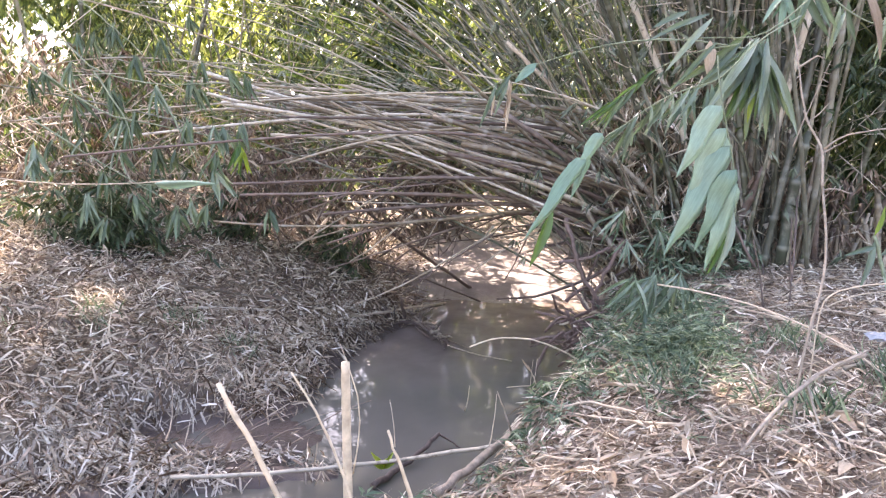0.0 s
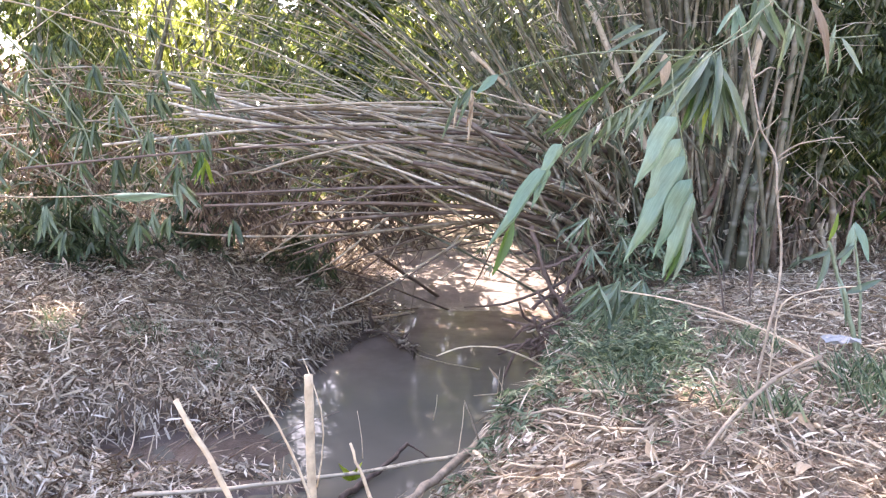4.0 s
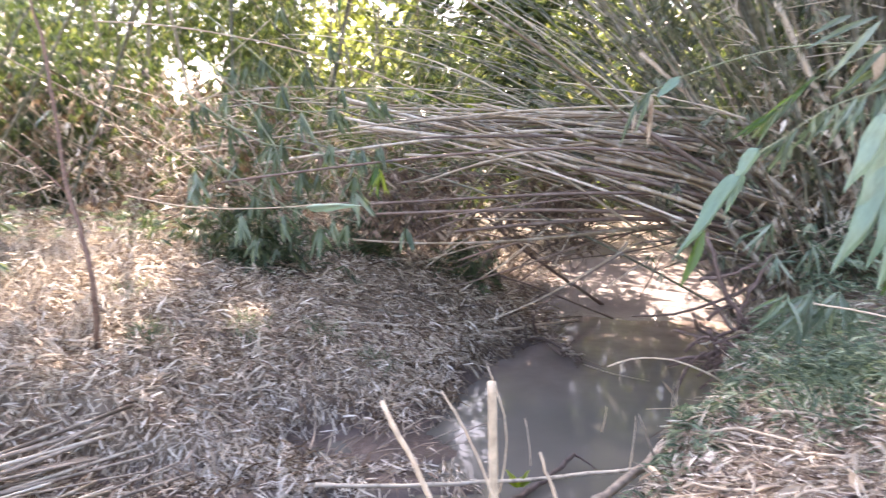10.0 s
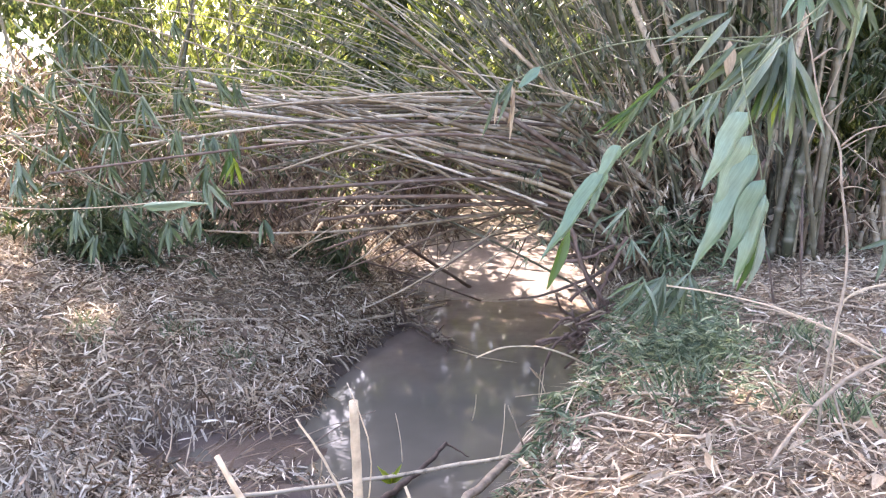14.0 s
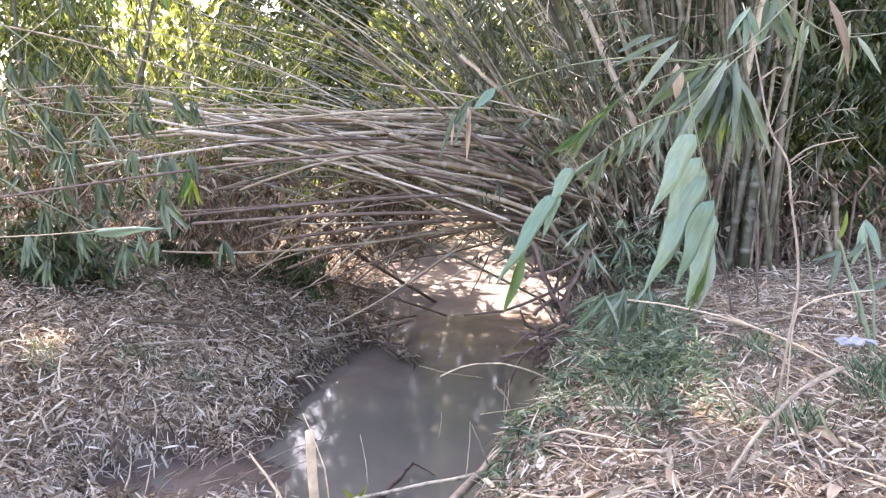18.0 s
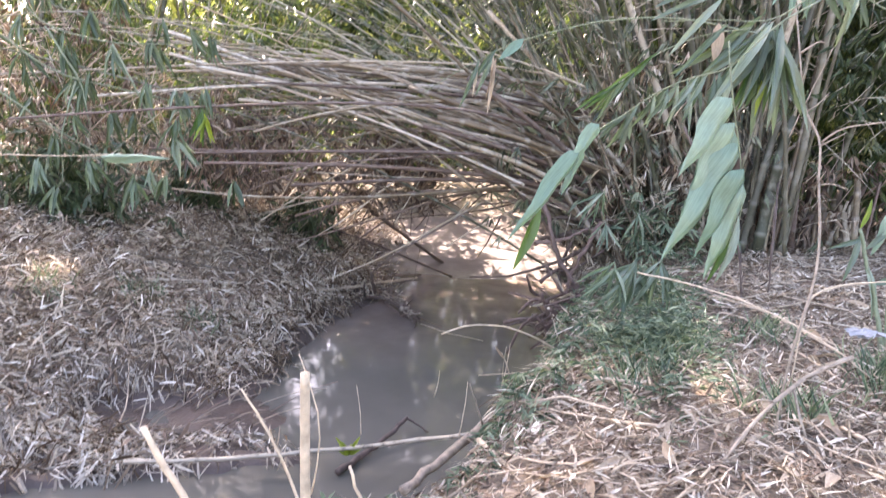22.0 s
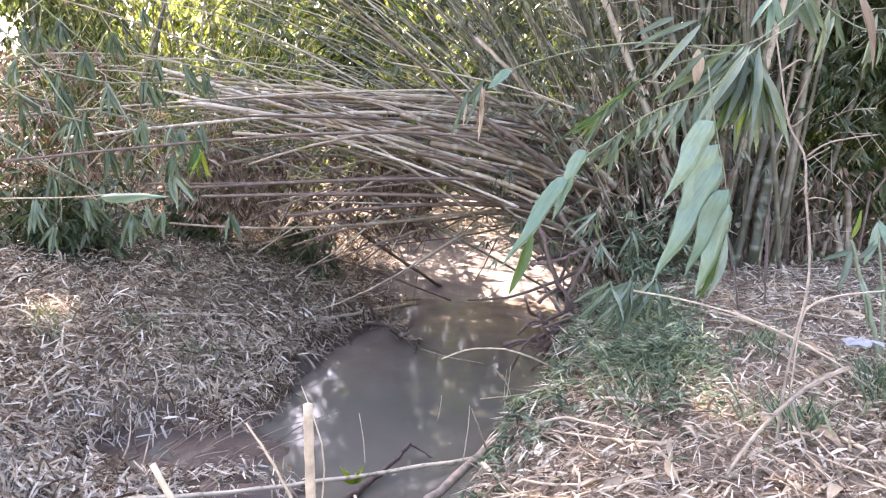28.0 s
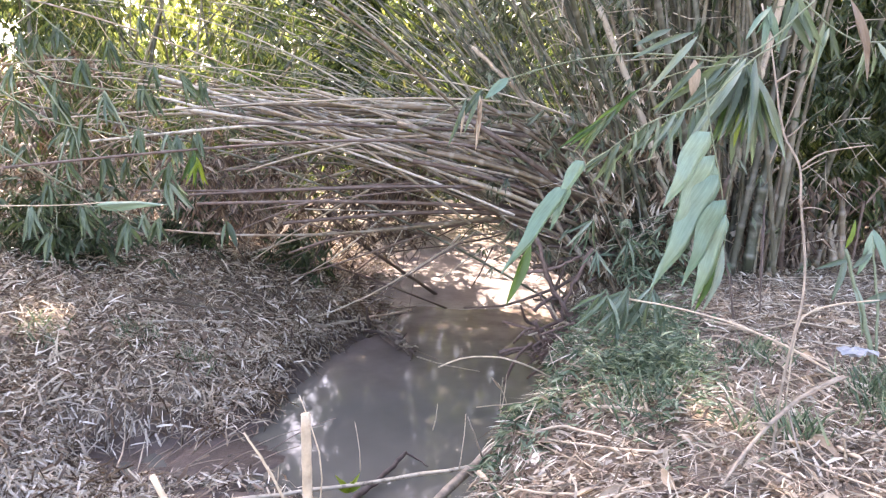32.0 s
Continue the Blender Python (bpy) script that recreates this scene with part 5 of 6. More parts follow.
scrap = empty("plastic_scrap", np.array((2.58, 4.21, 1.24)), "crumpled white plastic scrap on the bank", "litter")
g = np.linspace(-1, 1, 9)
SX, SY = np.meshgrid(g, g)
jig = rng.normal(0, 0.09, (3, 9, 9))
SX, SY = SX + jig[0], SY + jig[1]
edge = 1 - 0.35 * np.abs(np.sin(2.2 * np.arctan2(SY, SX) + 0.7))
sz = 0.03 + 0.045 * np.abs(np.sin(2.1 * SX + 3 * SY) + 0.5 * jig[2] * 4) * (1.1 - 0.5 * np.abs(SX))
idx = (np.arange(8)[:, None] * 9 + np.arange(8)[None]).reshape(-1)
part("sheet", mesh("sheet", np.stack([SX * 0.11 * edge, SY * 0.07 * edge, sz], 2).reshape(-1, 3),
                   np.stack([idx, idx + 1, idx + 10, idx + 9], 1), plain("white_plastic", (0.5, 0.5, 0.53), 0.4, 12.0, 0.45)), scrap)


seed = empty("grass_stem", (0.62, 4.72, 0.55), "thin dry grass stem with one pale leaf at the water", "grass")
part("stem", stick("stem", local(seed, [(0.66, 4.74, 0.45), (0.563, 4.70, 0.691), (0.584, 4.70, 0.935)]), 0.003, 0.0015, MAT_STICK, 4, 0.05, 8), seed)
set_leaf(seed, LEAF["dead_leaf"][0], (0.575, 4.70, 0.85), (0.510, 4.70, 0.935), 0.018, (0, -1, 0.2), "pale dry leaf")

# a young sprout by the pole and thin grass stems in the shallows
sprout = empty("sprout", (-0.42, 4.66, 0.14), "small yellow-green sprout beside the pole in the shallows", "plant")
for k in range(9):
    a = k * 0.75
    d = Vector((math.cos(a) * 0.7, math.sin(a) * 0.5, 0.6 + 0.3 * math.sin(2 * k)))
    set_leaf(sprout, LEAF["lime_leaf"][k % 3], sprout.location, sprout.location + d * 0.13, 0.035, (0, -1, 0.8))
for px in (((-0.36, 4.52, 0.70), (-0.31, 4.37, 0.44)), ((0.34, 4.56, 0.74), (0.29, 4.31, 0.48)), ((0.66, 5.19, 0.78), (0.59, 4.94, 0.53)), ((0.58, 4.98, 0.79), (0.64, 4.96, 0.65)), ((0.16, 4.94, 0.65), (0.13, 4.91, 0.47))):
    ob = new("grass_stem", stick("grass_stem", [px[1], np.array(px[0]) * 0.5 + np.array(px[1]) * 0.5 + [0.01, 0, 0], px[0]], 0.004, 0.002, MAT_STICK, 4, 0.05, 6))
    tagged(ob, "thin dry grass stem standing at the water", "grass")


# long dry grass and green undergrowth on the bank further along
n = 17000
x, y = rng.uniform(-9.7, -4.3, n), rng.uniform(2.2, 8.5, n)
ok = (wave(0.9 * x, 0.9 * y + 2) + rng.normal(0, 0.3, n) > 0.0) & (height(x, y) > 0.45)
x, y = x[ok], y[ok]
n = len(x)
a = rng.uniform(0, 2 * np.pi, n)
L = 0.36 * rng.uniform(0.35, 1.2, n)
straw_grass = new("dry_grass", leaf_mesh("dry_grass", ground_points(x, y), np.stack([np.cos(a) * 0.9, np.sin(a) * 0.9, np.ones(n)], 1), rng.normal(0, 1, (n, 3)), L, L * 0.045, MAT_LITTER_GREY, 0.5))
tagged(straw_grass, "long withered grey grass on the bank", "grass", kind="stuff")
n = 5000
x, y = rng.uniform(-13, -5.5, n), rng.uniform(4.0, 9.5, n)
ok = wave(0.7 * x + 1, 0.7 * y) + rng.normal(0, 0.3, n) + 0.12 * (-x - 7.5) > 0.2
x, y = x[ok], y[ok]
n = len(x)
p = ground_points(x, y)
p[:, 2] += np.abs(rng.normal(0, 0.16, n))
q = sprays(p, 4, 0.15, -0.2, 1.2)
under = new("undergrowth", leaf_mesh("undergrowth", *q[:4], q[4] * 1.4, MAT_HERB, 0.2, True))
tagged(under, "pale green undergrowth in the sun", "undergrowth", kind="stuff")


rng = np.random.default_rng(41)

# ---------------------------------------------------------------- sticks, poles and roots
def loose(name, pts, r0, r1, mat, label, category="stick", sides=7, wobble=0.12, n=14, twigs=(), bent=0.2):
    """A stick that lies or stands by itself, with its side twigs as parts."""
    base = np.array(pts[0], float)
    ob = empty(name, base, label, category)
    part("shaft", stick("shaft", np.array(pts, float) - base, r0, r1, mat, sides, wobble, n, bent), ob)
    for tp, tr in twigs:
        part("twig", stick("twig", np.array(tp, float) - base, tr, tr * 0.5, mat, 5, 0.1, 8), ob)
    return ob


loose("stake", [(-0.18, 2.03, 1.08), (-0.183, 2.03, 1.513), (-0.184, 2.03, 1.693), (-0.184, 2.03, 1.825)], 0.014, 0.0125, MAT_STICK, "upright pale barkless bamboo stake on the lip of the bank", "stake",
      wobble=0.03, bent=0.03, twigs=((((-0.165, 2.015, 1.50), (-0.151, 2.000, 1.562), (-0.125, 1.960, 1.727), (-0.168, 1.990, 1.823), (-0.193, 2.000, 1.887)), 0.0026),))
loose("stick", [(-0.02, 1.83, 1.14), (-0.170, 1.830, 1.644), (-0.236, 1.830, 1.786), (-0.284, 1.830, 1.866)], 0.0040, 0.0026, MAT_STICK, "thin pale stick leaning out over the water")
loose("stick", [(0.08, 1.34, 1.17), (-0.192, 1.340, 1.831), (-0.237, 1.340, 1.928), (-0.284, 1.340, 2.023)], 0.0058, 0.0048, MAT_STICK, "pale broken stick leaning over the lip of the bank")
loose("stick", [(0.19, 1.60, 1.16), (0.033, 1.600, 1.688), (-0.013, 1.600, 1.824)], 0.0056, 0.0030, MAT_STICK, "short pale stick poking up beside the stake")
loose("pole", [(-1.81, 4.41, 0.16), (-1.16, 4.50, 0.16), (-0.34, 4.67, 0.20), (0.39, 4.34, 0.50)], 0.016, 0.013, MAT_CANE_DRY, "long brown bamboo pole lying across the shallows", "pole", wobble=0.04)
loose("log", [(0.01, 3.35, 0.70), (0.10, 3.50, 0.70), (0.33, 3.85, 0.73), (0.58, 4.25, 0.76), (0.86, 4.65, 0.81)], 0.027, 0.019, MAT_GREY_WOOD, "grey dead branch lying along the lip of the bank", "branch",
      twigs=((( (0.39, 3.74, 0.86), (0.31, 3.69, 1.10)), 0.006), (((0.59, 4.07, 0.87), (0.82, 3.90, 0.98)), 0.007)))
loose("branch", [(-0.49, 4.62, 0.03), (-0.25, 4.99, 0.05), (-0.07, 5.28, 0.12)], 0.024, 0.014, MAT_ROOT, "short black forked branch lying in the water", "branch",
      twigs=((( (-0.07, 5.28, 0.12), (0.10, 5.24, 0.03)), 0.010), (((-0.07, 5.28, 0.12), (-0.15, 5.26, 0.06)), 0.008)))
loose("pole", [(-1.71, 7.24, 0.37), (-1.33, 7.90, 0.28), (-0.83, 8.61, 0.20), (-0.19, 9.60, 0.06)], 0.020, 0.014, MAT_STICK, "thin straw-coloured pole lying at the water's edge", "pole")
loose("pole", [(-2.76, 6.75, 0.68), (-2.51, 7.00, 0.62), (-1.98, 7.53, 0.47)], 0.016, 0.013, MAT_CANE_DRY, "dry cane lying in the leaf litter", "pole")
loose("stick", [(-1.79, 7.45, 0.35), (-1.55, 7.21, 0.30)], 0.012, 0.008, MAT_STICK, "short pale stick in the leaf litter")
# the snag: a few broken stakes with drifted twigs
loose("snag", [(-0.68, 8.94, -0.10), (-0.67, 8.53, 0.20), (-0.67, 8.25, 0.45)], 0.025, 0.016, MAT_CANE_DARK, "broken stake with drifted twigs at the water's edge", "snag",
      twigs=((( (-0.78, 8.65, 0.02), (-0.51, 8.30, 0.16), (-0.29, 8.05, 0.10), (-0.08, 7.91, 0.03)), 0.02), (((-0.50, 8.27, 0.10), (-0.32, 7.99, 0.05)), 0.016),
             (((-0.77, 8.50, 0.10), (-0.73, 8.04, 0.40)), 0.014), (((-0.90, 9.08, 0.20), (-0.64, 9.00, 0.15)), 0.012), (((-0.27, 8.25, 0.02), (0.17, 7.69, 0.02)), 0.008)))
loose("stick", [(1.10, 4.90, 0.78), (1.014, 4.85, 0.839), (0.852, 4.70, 0.964), (0.70, 4.55, 1.083), (0.473, 4.40, 1.188), (0.298, 4.30, 1.205), (0.159, 4.22, 1.171)], 0.007, 0.004, MAT_STICK, "thin arched twig reaching over the water")
loose("stick", [(0.95, 4.72, 0.80), (0.75, 4.60, 0.811), (0.397, 4.40, 0.853)], 0.005, 0.003, MAT_STICK, "thin twig over the water")
snarl = empty("driftwood", (-0.55, 8.75, 0.05), "ragged twigs and wet leaves caught at the water's edge", "driftwood")
for k in range(34):
    u = rng.random()
    b = np.array([-0.74 + 0.64 * u, 9.25 - 1.5 * u, 0.05 + 0.05 * rng.random()]) + rng.normal(0, 0.025, 3) * [1, 1, 0.4]
    d = np.array([rng.normal(0.07, 0.07), rng.normal(-0.12, 0.10), rng.normal(0.03, 0.06)])
    part("twig", stick("twig", local(snarl, [b - d, b + rng.normal(0, 0.02, 3), b + d]), rng.uniform(0.012, 0.026), 0.006, MAT_CANE_DARK if k % 2 else MAT_GREY_WOOD, 6, 0.3, 6, 0.3), snarl)
loose("stick", [(-0.06, 7.75, 0.03), (0.22, 7.5, 0.03), (0.60, 7.3, 0.03)], 0.008, 0.005, MAT_GREY_WOOD, "thin pale stick lying on the water")
# dead canes that slant down into the stream bed
loose("dead_cane", [(-1.37, 8.89, 1.59), (-0.86, 9.42, 1.01), (0.19, 10.55, 0.02)], 0.018, 0.024, MAT_CANE_DARK, "dark dead cane slanting down into the stream bed", "cane")
loose("dead_cane", [(-1.96, 9.55, 0.86), (-0.88, 9.55, 0.56), (0.29, 9.94, 0.00)], 0.012, 0.015, MAT_CANE_DARK, "grey dead cane slanting down to the shallows", "cane")
loose("dead_cane", [(1.00, 8.57, 1.50), (-0.23, 8.88, 1.21), (-0.91, 9.16, 0.67)], 0.016, 0.010, MAT_CANE_DARK, "dark dead cane hanging under the bundle", "cane",
      twigs=((((0.78, 8.38, 1.59), (0.06, 8.68, 1.17), (-0.56, 9.02, 0.97)), 0.012), (((1.11, 8.35, 1.37), (0.46, 8.49, 1.17), (-0.65, 8.82, 0.98)), 0.012),
             (((1.22, 8.18, 1.49), (0.59, 8.35, 1.46), (0.33, 8.48, 1.10)), 0.010), (((0.79, 8.31, 1.17), (0.64, 8.44, 0.80), (0.56, 8.51, 0.64)), 0.010)))
loose("bent_root", [(0.53, 7.39, 1.81), (0.90, 7.26, 1.57), (1.18, 7.13, 1.31), (1.29, 7.07, 0.97), (1.65, 8.17, 0.30)], 0.030, 0.020, MAT_ROOT, "bent bare branch hanging from the clump to the water", "root")
loose("root_tangle", [(1.72, 6.95, 1.34), (1.43, 7.13, 1.25), (1.12, 7.30, 1.13)], 0.04, 0.02, MAT_ROOT, "tangle of dark dead roots under the overhanging bank", "root",
      twigs=((((1.67, 6.96, 1.40), (1.32, 7.15, 1.39), (0.94, 7.31, 1.27)), 0.026), (((1.56, 6.92, 1.18), (1.30, 6.98, 1.00), (0.89, 7.22, 0.76), (0.44, 7.59, 0.63)), 0.020),
             (((1.65, 6.81, 1.15), (1.36, 6.96, 0.89), (1.11, 7.15, 0.84)), 0.016), (((1.47, 6.64, 0.75), (1.18, 6.78, 0.48), (0.77, 7.03, 0.28)), 0.026),
             (((1.41, 7.03, 1.27), (1.27, 7.05, 0.86), (1.35, 7.01, 0.56)), 0.018), (((1.52, 6.67, 0.90), (1.33, 6.73, 0.72), (1.24, 6.77, 0.42)), 0.022),
             (((1.49, 7.07, 1.49), (1.16, 7.26, 1.52), (0.84, 7.43, 1.40)), 0.022), (((1.01, 7.00, 0.61), (1.14, 6.89, 0.50), (1.24, 6.77, 0.37)), 0.018)))
loose("dead_cane", [(0.47, 7.44, 3.30), (0.79, 7.40, 3.00), (1.30, 7.35, 2.56), (1.76, 7.29, 2.09)], 0.020, 0.024, MAT_STICK, "straight pale dead cane slanting across the clump", "cane", wobble=0.05)
loose("dead_cane", [(0.98, 6.85, 2.11), (1.30, 6.77, 1.58), (1.60, 6.63, 1.24)], 0.020, 0.028, MAT_CANE_DRY, "leaning broken cane at the foot of the clump", "cane")

stump = empty("cane_stump", on_ground(2.95, 6.5), "stout weathered broken bamboo stump before the clump", "stump")
culm("stump", local(stump, bezier(on_ground(2.92, 6.5), (2.95, 6.5, 1.6), (2.98, 6.5, 2.0), (3.06, 6.5, 2.46), 10)), 0.048, 0.045, MAT_CANE_GREEN, stump, gap=0.3, sides=10)
part("side_stub", stick("side_stub", local(stump, [(2.98, 6.47, 2.05), (3.05, 6.45, 2.16), (3.10, 6.45, 2.24)]), 0.012, 0.008, MAT_CANE_DRY, 6, 0.1, 6), stump)
loose("dead_cane", [(2.23, 5.30, 1.48), (2.07, 5.40, 1.82), (1.94, 5.50, 2.15), (1.86, 5.60, 2.36)], 0.012, 0.009, MAT_ROOT, "thin dark dead cane slanting in front of the clump", "cane")
# the bare sapling on the near bank
loose("sapling", [(1.56, 3.10, 1.10), (1.578, 3.120, 1.433), (1.610, 3.140, 1.636), (1.662, 3.180, 1.771), (1.704, 3.240, 1.951), (1.691, 3.280, 2.137), (1.683, 3.300, 2.218), (1.684, 3.320, 2.300), (1.694, 3.350, 2.391),
                  (1.659, 3.380, 2.463), (1.634, 3.400, 2.509), (1.608, 3.420, 2.628), (1.598, 3.450, 2.747), (1.578, 3.500, 2.940), (1.550, 3.550, 3.087)],
      0.0068, 0.0038, MAT_GREY_WOOD, "bare dead sapling with thin forked twigs", "sapling", 6, 0.15, 30, bent=0.12,
      twigs=((((1.694, 3.350, 2.391), (1.760, 3.350, 2.446), (1.847, 3.340, 2.471), (1.971, 3.320, 2.488)), 0.005), (((1.690, 3.350, 2.375), (1.79, 3.350, 2.435)), 0.004), (((1.683, 3.300, 2.218), (1.734, 3.300, 2.226), (1.808, 3.300, 2.203)), 0.004),
             (((1.634, 3.400, 2.509), (1.68, 3.400, 2.54), (1.722, 3.400, 2.594)), 0.004), (((1.640, 3.400, 2.500), (1.612, 3.400, 2.56)), 0.005), (((1.598, 3.450, 2.747), (1.67, 3.450, 2.80), (1.70, 3.45, 2.79)), 0.005),
             (((1.683, 3.300, 2.23), (1.70, 3.290, 2.28)), 0.003), (((1.683, 3.300, 2.218), (1.66, 3.290, 2.27)), 0.003), (((1.60, 3.44, 2.40), (1.67, 3.45, 2.60), (1.74, 3.46, 2.78)), 0.003)))
loose("branch", [(1.152, 2.72, 1.16), (1.277, 2.85, 1.25), (1.437, 2.98, 1.34), (1.580, 3.08, 1.402), (1.710, 3.14, 1.460), (1.846, 3.18, 1.506), (1.90, 3.22, 1.50)], 0.0055, 0.012, MAT_GREY_WOOD, "weathered forked branch propped over the leaf litter", "branch", wobble=0.12, n=24,
      twigs=((((1.50, 3.02, 1.37), (1.42, 2.98, 1.40), (1.36, 2.96, 1.37)), 0.005), (((1.66, 3.11, 1.44), (1.72, 3.05, 1.52), (1.80, 3.02, 1.58)), 0.004), (((1.60, 3.09, 1.41), (1.62, 3.02, 1.28), (1.66, 2.95, 1.14)), 0.007)))
for pts, r, mt, lab in (([(1.30, 4.60, 1.50), (1.551, 4.40, 1.50), (1.807, 4.20, 1.47), (2.037, 4.00, 1.40), (2.179, 3.80, 1.33), (2.316, 3.70, 1.22)], 0.006, MAT_STICK, "long pale stem leaning over the bank"),
                        ([(1.84, 3.56, 1.18), (1.874, 3.60, 1.64), (1.949, 3.60, 1.70), (2.08, 3.60, 1.735), (2.261, 3.60, 1.75)], 0.0045, MAT_STICK, "arched thin pale stem on the bank"),
                        ([(1.65, 5.56, 1.20), (2.18, 4.80, 1.26), (2.31, 4.20, 1.24), (2.36, 3.67, 1.22)], 0.006, MAT_STICK, "long thin pale stem trailing over the bank"),
                        ([(2.16, 5.00, 1.25), (2.28, 4.32, 1.25)], 0.008, MAT_STICK, "thin dry stem on the bank"),
                        ([(2.29, 5.20, 1.10), (2.229, 5.20, 1.455), (2.16, 5.20, 1.70)], 0.007, MAT_ROOT, "thin dark upright stem on the bank"),
                        ([(2.47, 5.20, 1.10), (2.44, 5.20, 1.5), (2.414, 5.20, 1.86)], 0.007, MAT_ROOT, "thin dark upright stem on the bank"),
                        ([(1.88, 3.67, 1.17), (2.10, 3.86, 1.18), (2.38, 4.03, 1.20)], 0.018, MAT_CANE_DRY, "thick weathered stick lying on the bank"),
                        ([(0.94, 2.82, 1.16), (1.15, 2.86, 1.18), (1.36, 2.84, 1.17)], 0.012, MAT_ROOT, "dark twig among dry leaves"),
                        ([(1.57, 2.90, 1.16), (1.94, 3.21, 1.18)], 0.008, MAT_STICK, "thin straw-coloured twig on the bank"),
                        ([(0.93, 3.85, 1.10), (1.20, 3.76, 1.12), (1.49, 3.70, 1.12)], 0.010, MAT_STICK, "dry cane piece lying level on the bank"),
                        ([(1.17, 4.09, 1.12), (1.51, 4.33, 1.14), (1.73, 4.46, 1.15)], 0.008, MAT_STICK, "thin dry twig on the bank"),
                        ([(1.55, 4.13, 1.14), (1.44, 3.65, 1.13)], 0.010, MAT_STICK, "short pale twig on the bank"),
                        ([(1.88, 3.17, 1.20), (1.95, 2.98, 1.20)], 0.012, MAT_STICK, "pale stick end on the bank"),
                        ([(2.57, 4.89, 1.30), (2.87, 5.09, 1.34), (3.22, 5.03, 1.40)], 0.006, MAT_STICK, "arched thin stem on the bank"),
                        ([(0.58, 3.70, 1.00), (0.77, 3.64, 1.08), (1.01, 3.40, 1.12)], 0.008, MAT_STICK, "grey twig near the lip of the bank"),
                        ([(0.35, 3.40, 0.95), (0.46, 2.96, 1.05)], 0.012, MAT_STICK, "pale split stick near the lip of the bank"),
                        ([(3.26, 7.77, 1.35), (2.72, 6.35, 1.28), (2.41, 5.48, 1.20)], 0.010, MAT_ROOT, "thin dark dead stem at the foot of the clump"),
                        ([(3.02, 6.49, 1.90), (2.79, 5.93, 1.50), (2.64, 5.61, 1.16)], 0.010, MAT_ROOT, "upright thin dark stem at the foot of the clump"),
                        ([(0.74, 3.12, 1.08), (0.98, 3.17, 1.12), (1.22, 3.16, 1.14)], 0.007, MAT_STICK, "thin straw twig on the bank")):
    loose("stick", pts, r, r * 0.7, mt, lab)

for x0, y0, x1, y1, r in ((-3.6, 7.6, -2.2, 7.9, 0.012), (-3.0, 7.2, -1.75, 8.0, 0.014), (-2.6, 8.3, -1.5, 8.1, 0.010), (-5.1, 4.9, -3.7, 5.35, 0.014), (-5.9, 6.9, -4.6, 6.5, 0.012), (-4.6, 4.35, -3.2, 4.75, 0.012), (-4.4, 6.9, -3.1, 6.2, 0.009)):
    q = [(x0 + (x1 - x0) * u, y0 + (y1 - y0) * u, float(height(x0 + (x1 - x0) * u, y0 + (y1 - y0) * u)) + 0.07) for u in (0, 0.35, 0.7, 1)]
    loose("dead_cane", q, r, r * 0.6, MAT_CANE_DRY, "dry broken cane lying on the leaf-strewn bank", "cane")

# the slender leaning trunk and the heap of cut canes at the far end of the pan
loose("sapling", [on_ground(-4.15, 5.25), (-3.97, 5.07, 1.38), (-4.13, 5.17, 1.83), (-4.31, 5.24, 2.25), (-4.53, 5.47, 3.11), (-4.82, 5.65, 3.92)], 0.026, 0.014, MAT_BARK,
      "slender leaning brown trunk with thin twigs on the bank", "sapling", 7, 0.08, 20,
      twigs=((((-4.28, 5.24, 2.14), (-4.57, 5.14, 2.47), (-5.00, 4.96, 2.81)), 0.010), (((-4.31, 5.24, 2.25), (-4.15, 5.37, 2.56), (-3.96, 5.48, 2.70)), 0.008), (((-4.41, 5.34, 2.57), (-4.55, 5.32, 2.90)), 0.008)))
heap = empty("cane_heap", on_ground(-3.7, 3.4), "heap of cut dry bamboo canes lying on the bank", "canes")
for k in range(38):
    a = radians(rng.normal(56, 8))
    c = np.array([-3.75 + rng.normal(0, 0.26), 3.45 + rng.normal(0, 0.28)])
    d = np.array([math.cos(a), math.sin(a)]) * rng.uniform(0.4, 0.9)
    lift = 0.07 + 0.16 * rng.random()
    r = rng.uniform(0.010, 0.022)
    tilt = rng.normal(0, 0.08)
    e0, e1 = (*(c - d), float(height(*(c - d))) + lift), (*(c + d), float(height(*(c + d))) + lift + abs(tilt))
    culm("cane", local(heap, np.linspace(e0, e1, 8)), r * 0.8, r * 0.65, MAT_GREY_WOOD if rng.random() < 0.5 else MAT_CANE_DRY, heap, gap=0.3, sides=6)

# driftwood caught at the foot of the overhanging bank
MAT_DRIFT = plain("drift_wood", (0.215, 0.14, 0.115), 0.7, 22.0, 0.6, 0.4)
jam = empty("driftwood", (1.25, 6.5, 0.3), "purple-brown roots and broken sticks caught under the overhanging bank", "driftwood")
for k in range(46):
    b = np.array([1.24 + rng.normal(0, 0.13), 6.45 + rng.normal(0, 0.2), 0.40 + 0.5 * rng.random()])
    b[0] -= 0.3 * (0.7 - b[2])
    d = np.array([rng.normal(-0.10, 0.18), rng.normal(0, 0.16), rng.normal(-0.02, 0.16)])
    r = rng.uniform(0.007, 0.02)
    part("stick", stick("stick", local(jam, [b - d * 0.5, b - d * 0.1 + rng.normal(0, 0.05, 3), b + d * 0.7]), r, r * 0.7, MAT_DRIFT if k % 4 else MAT_CANE_DRY, 6, 0.2, 6, 0.12), jam)
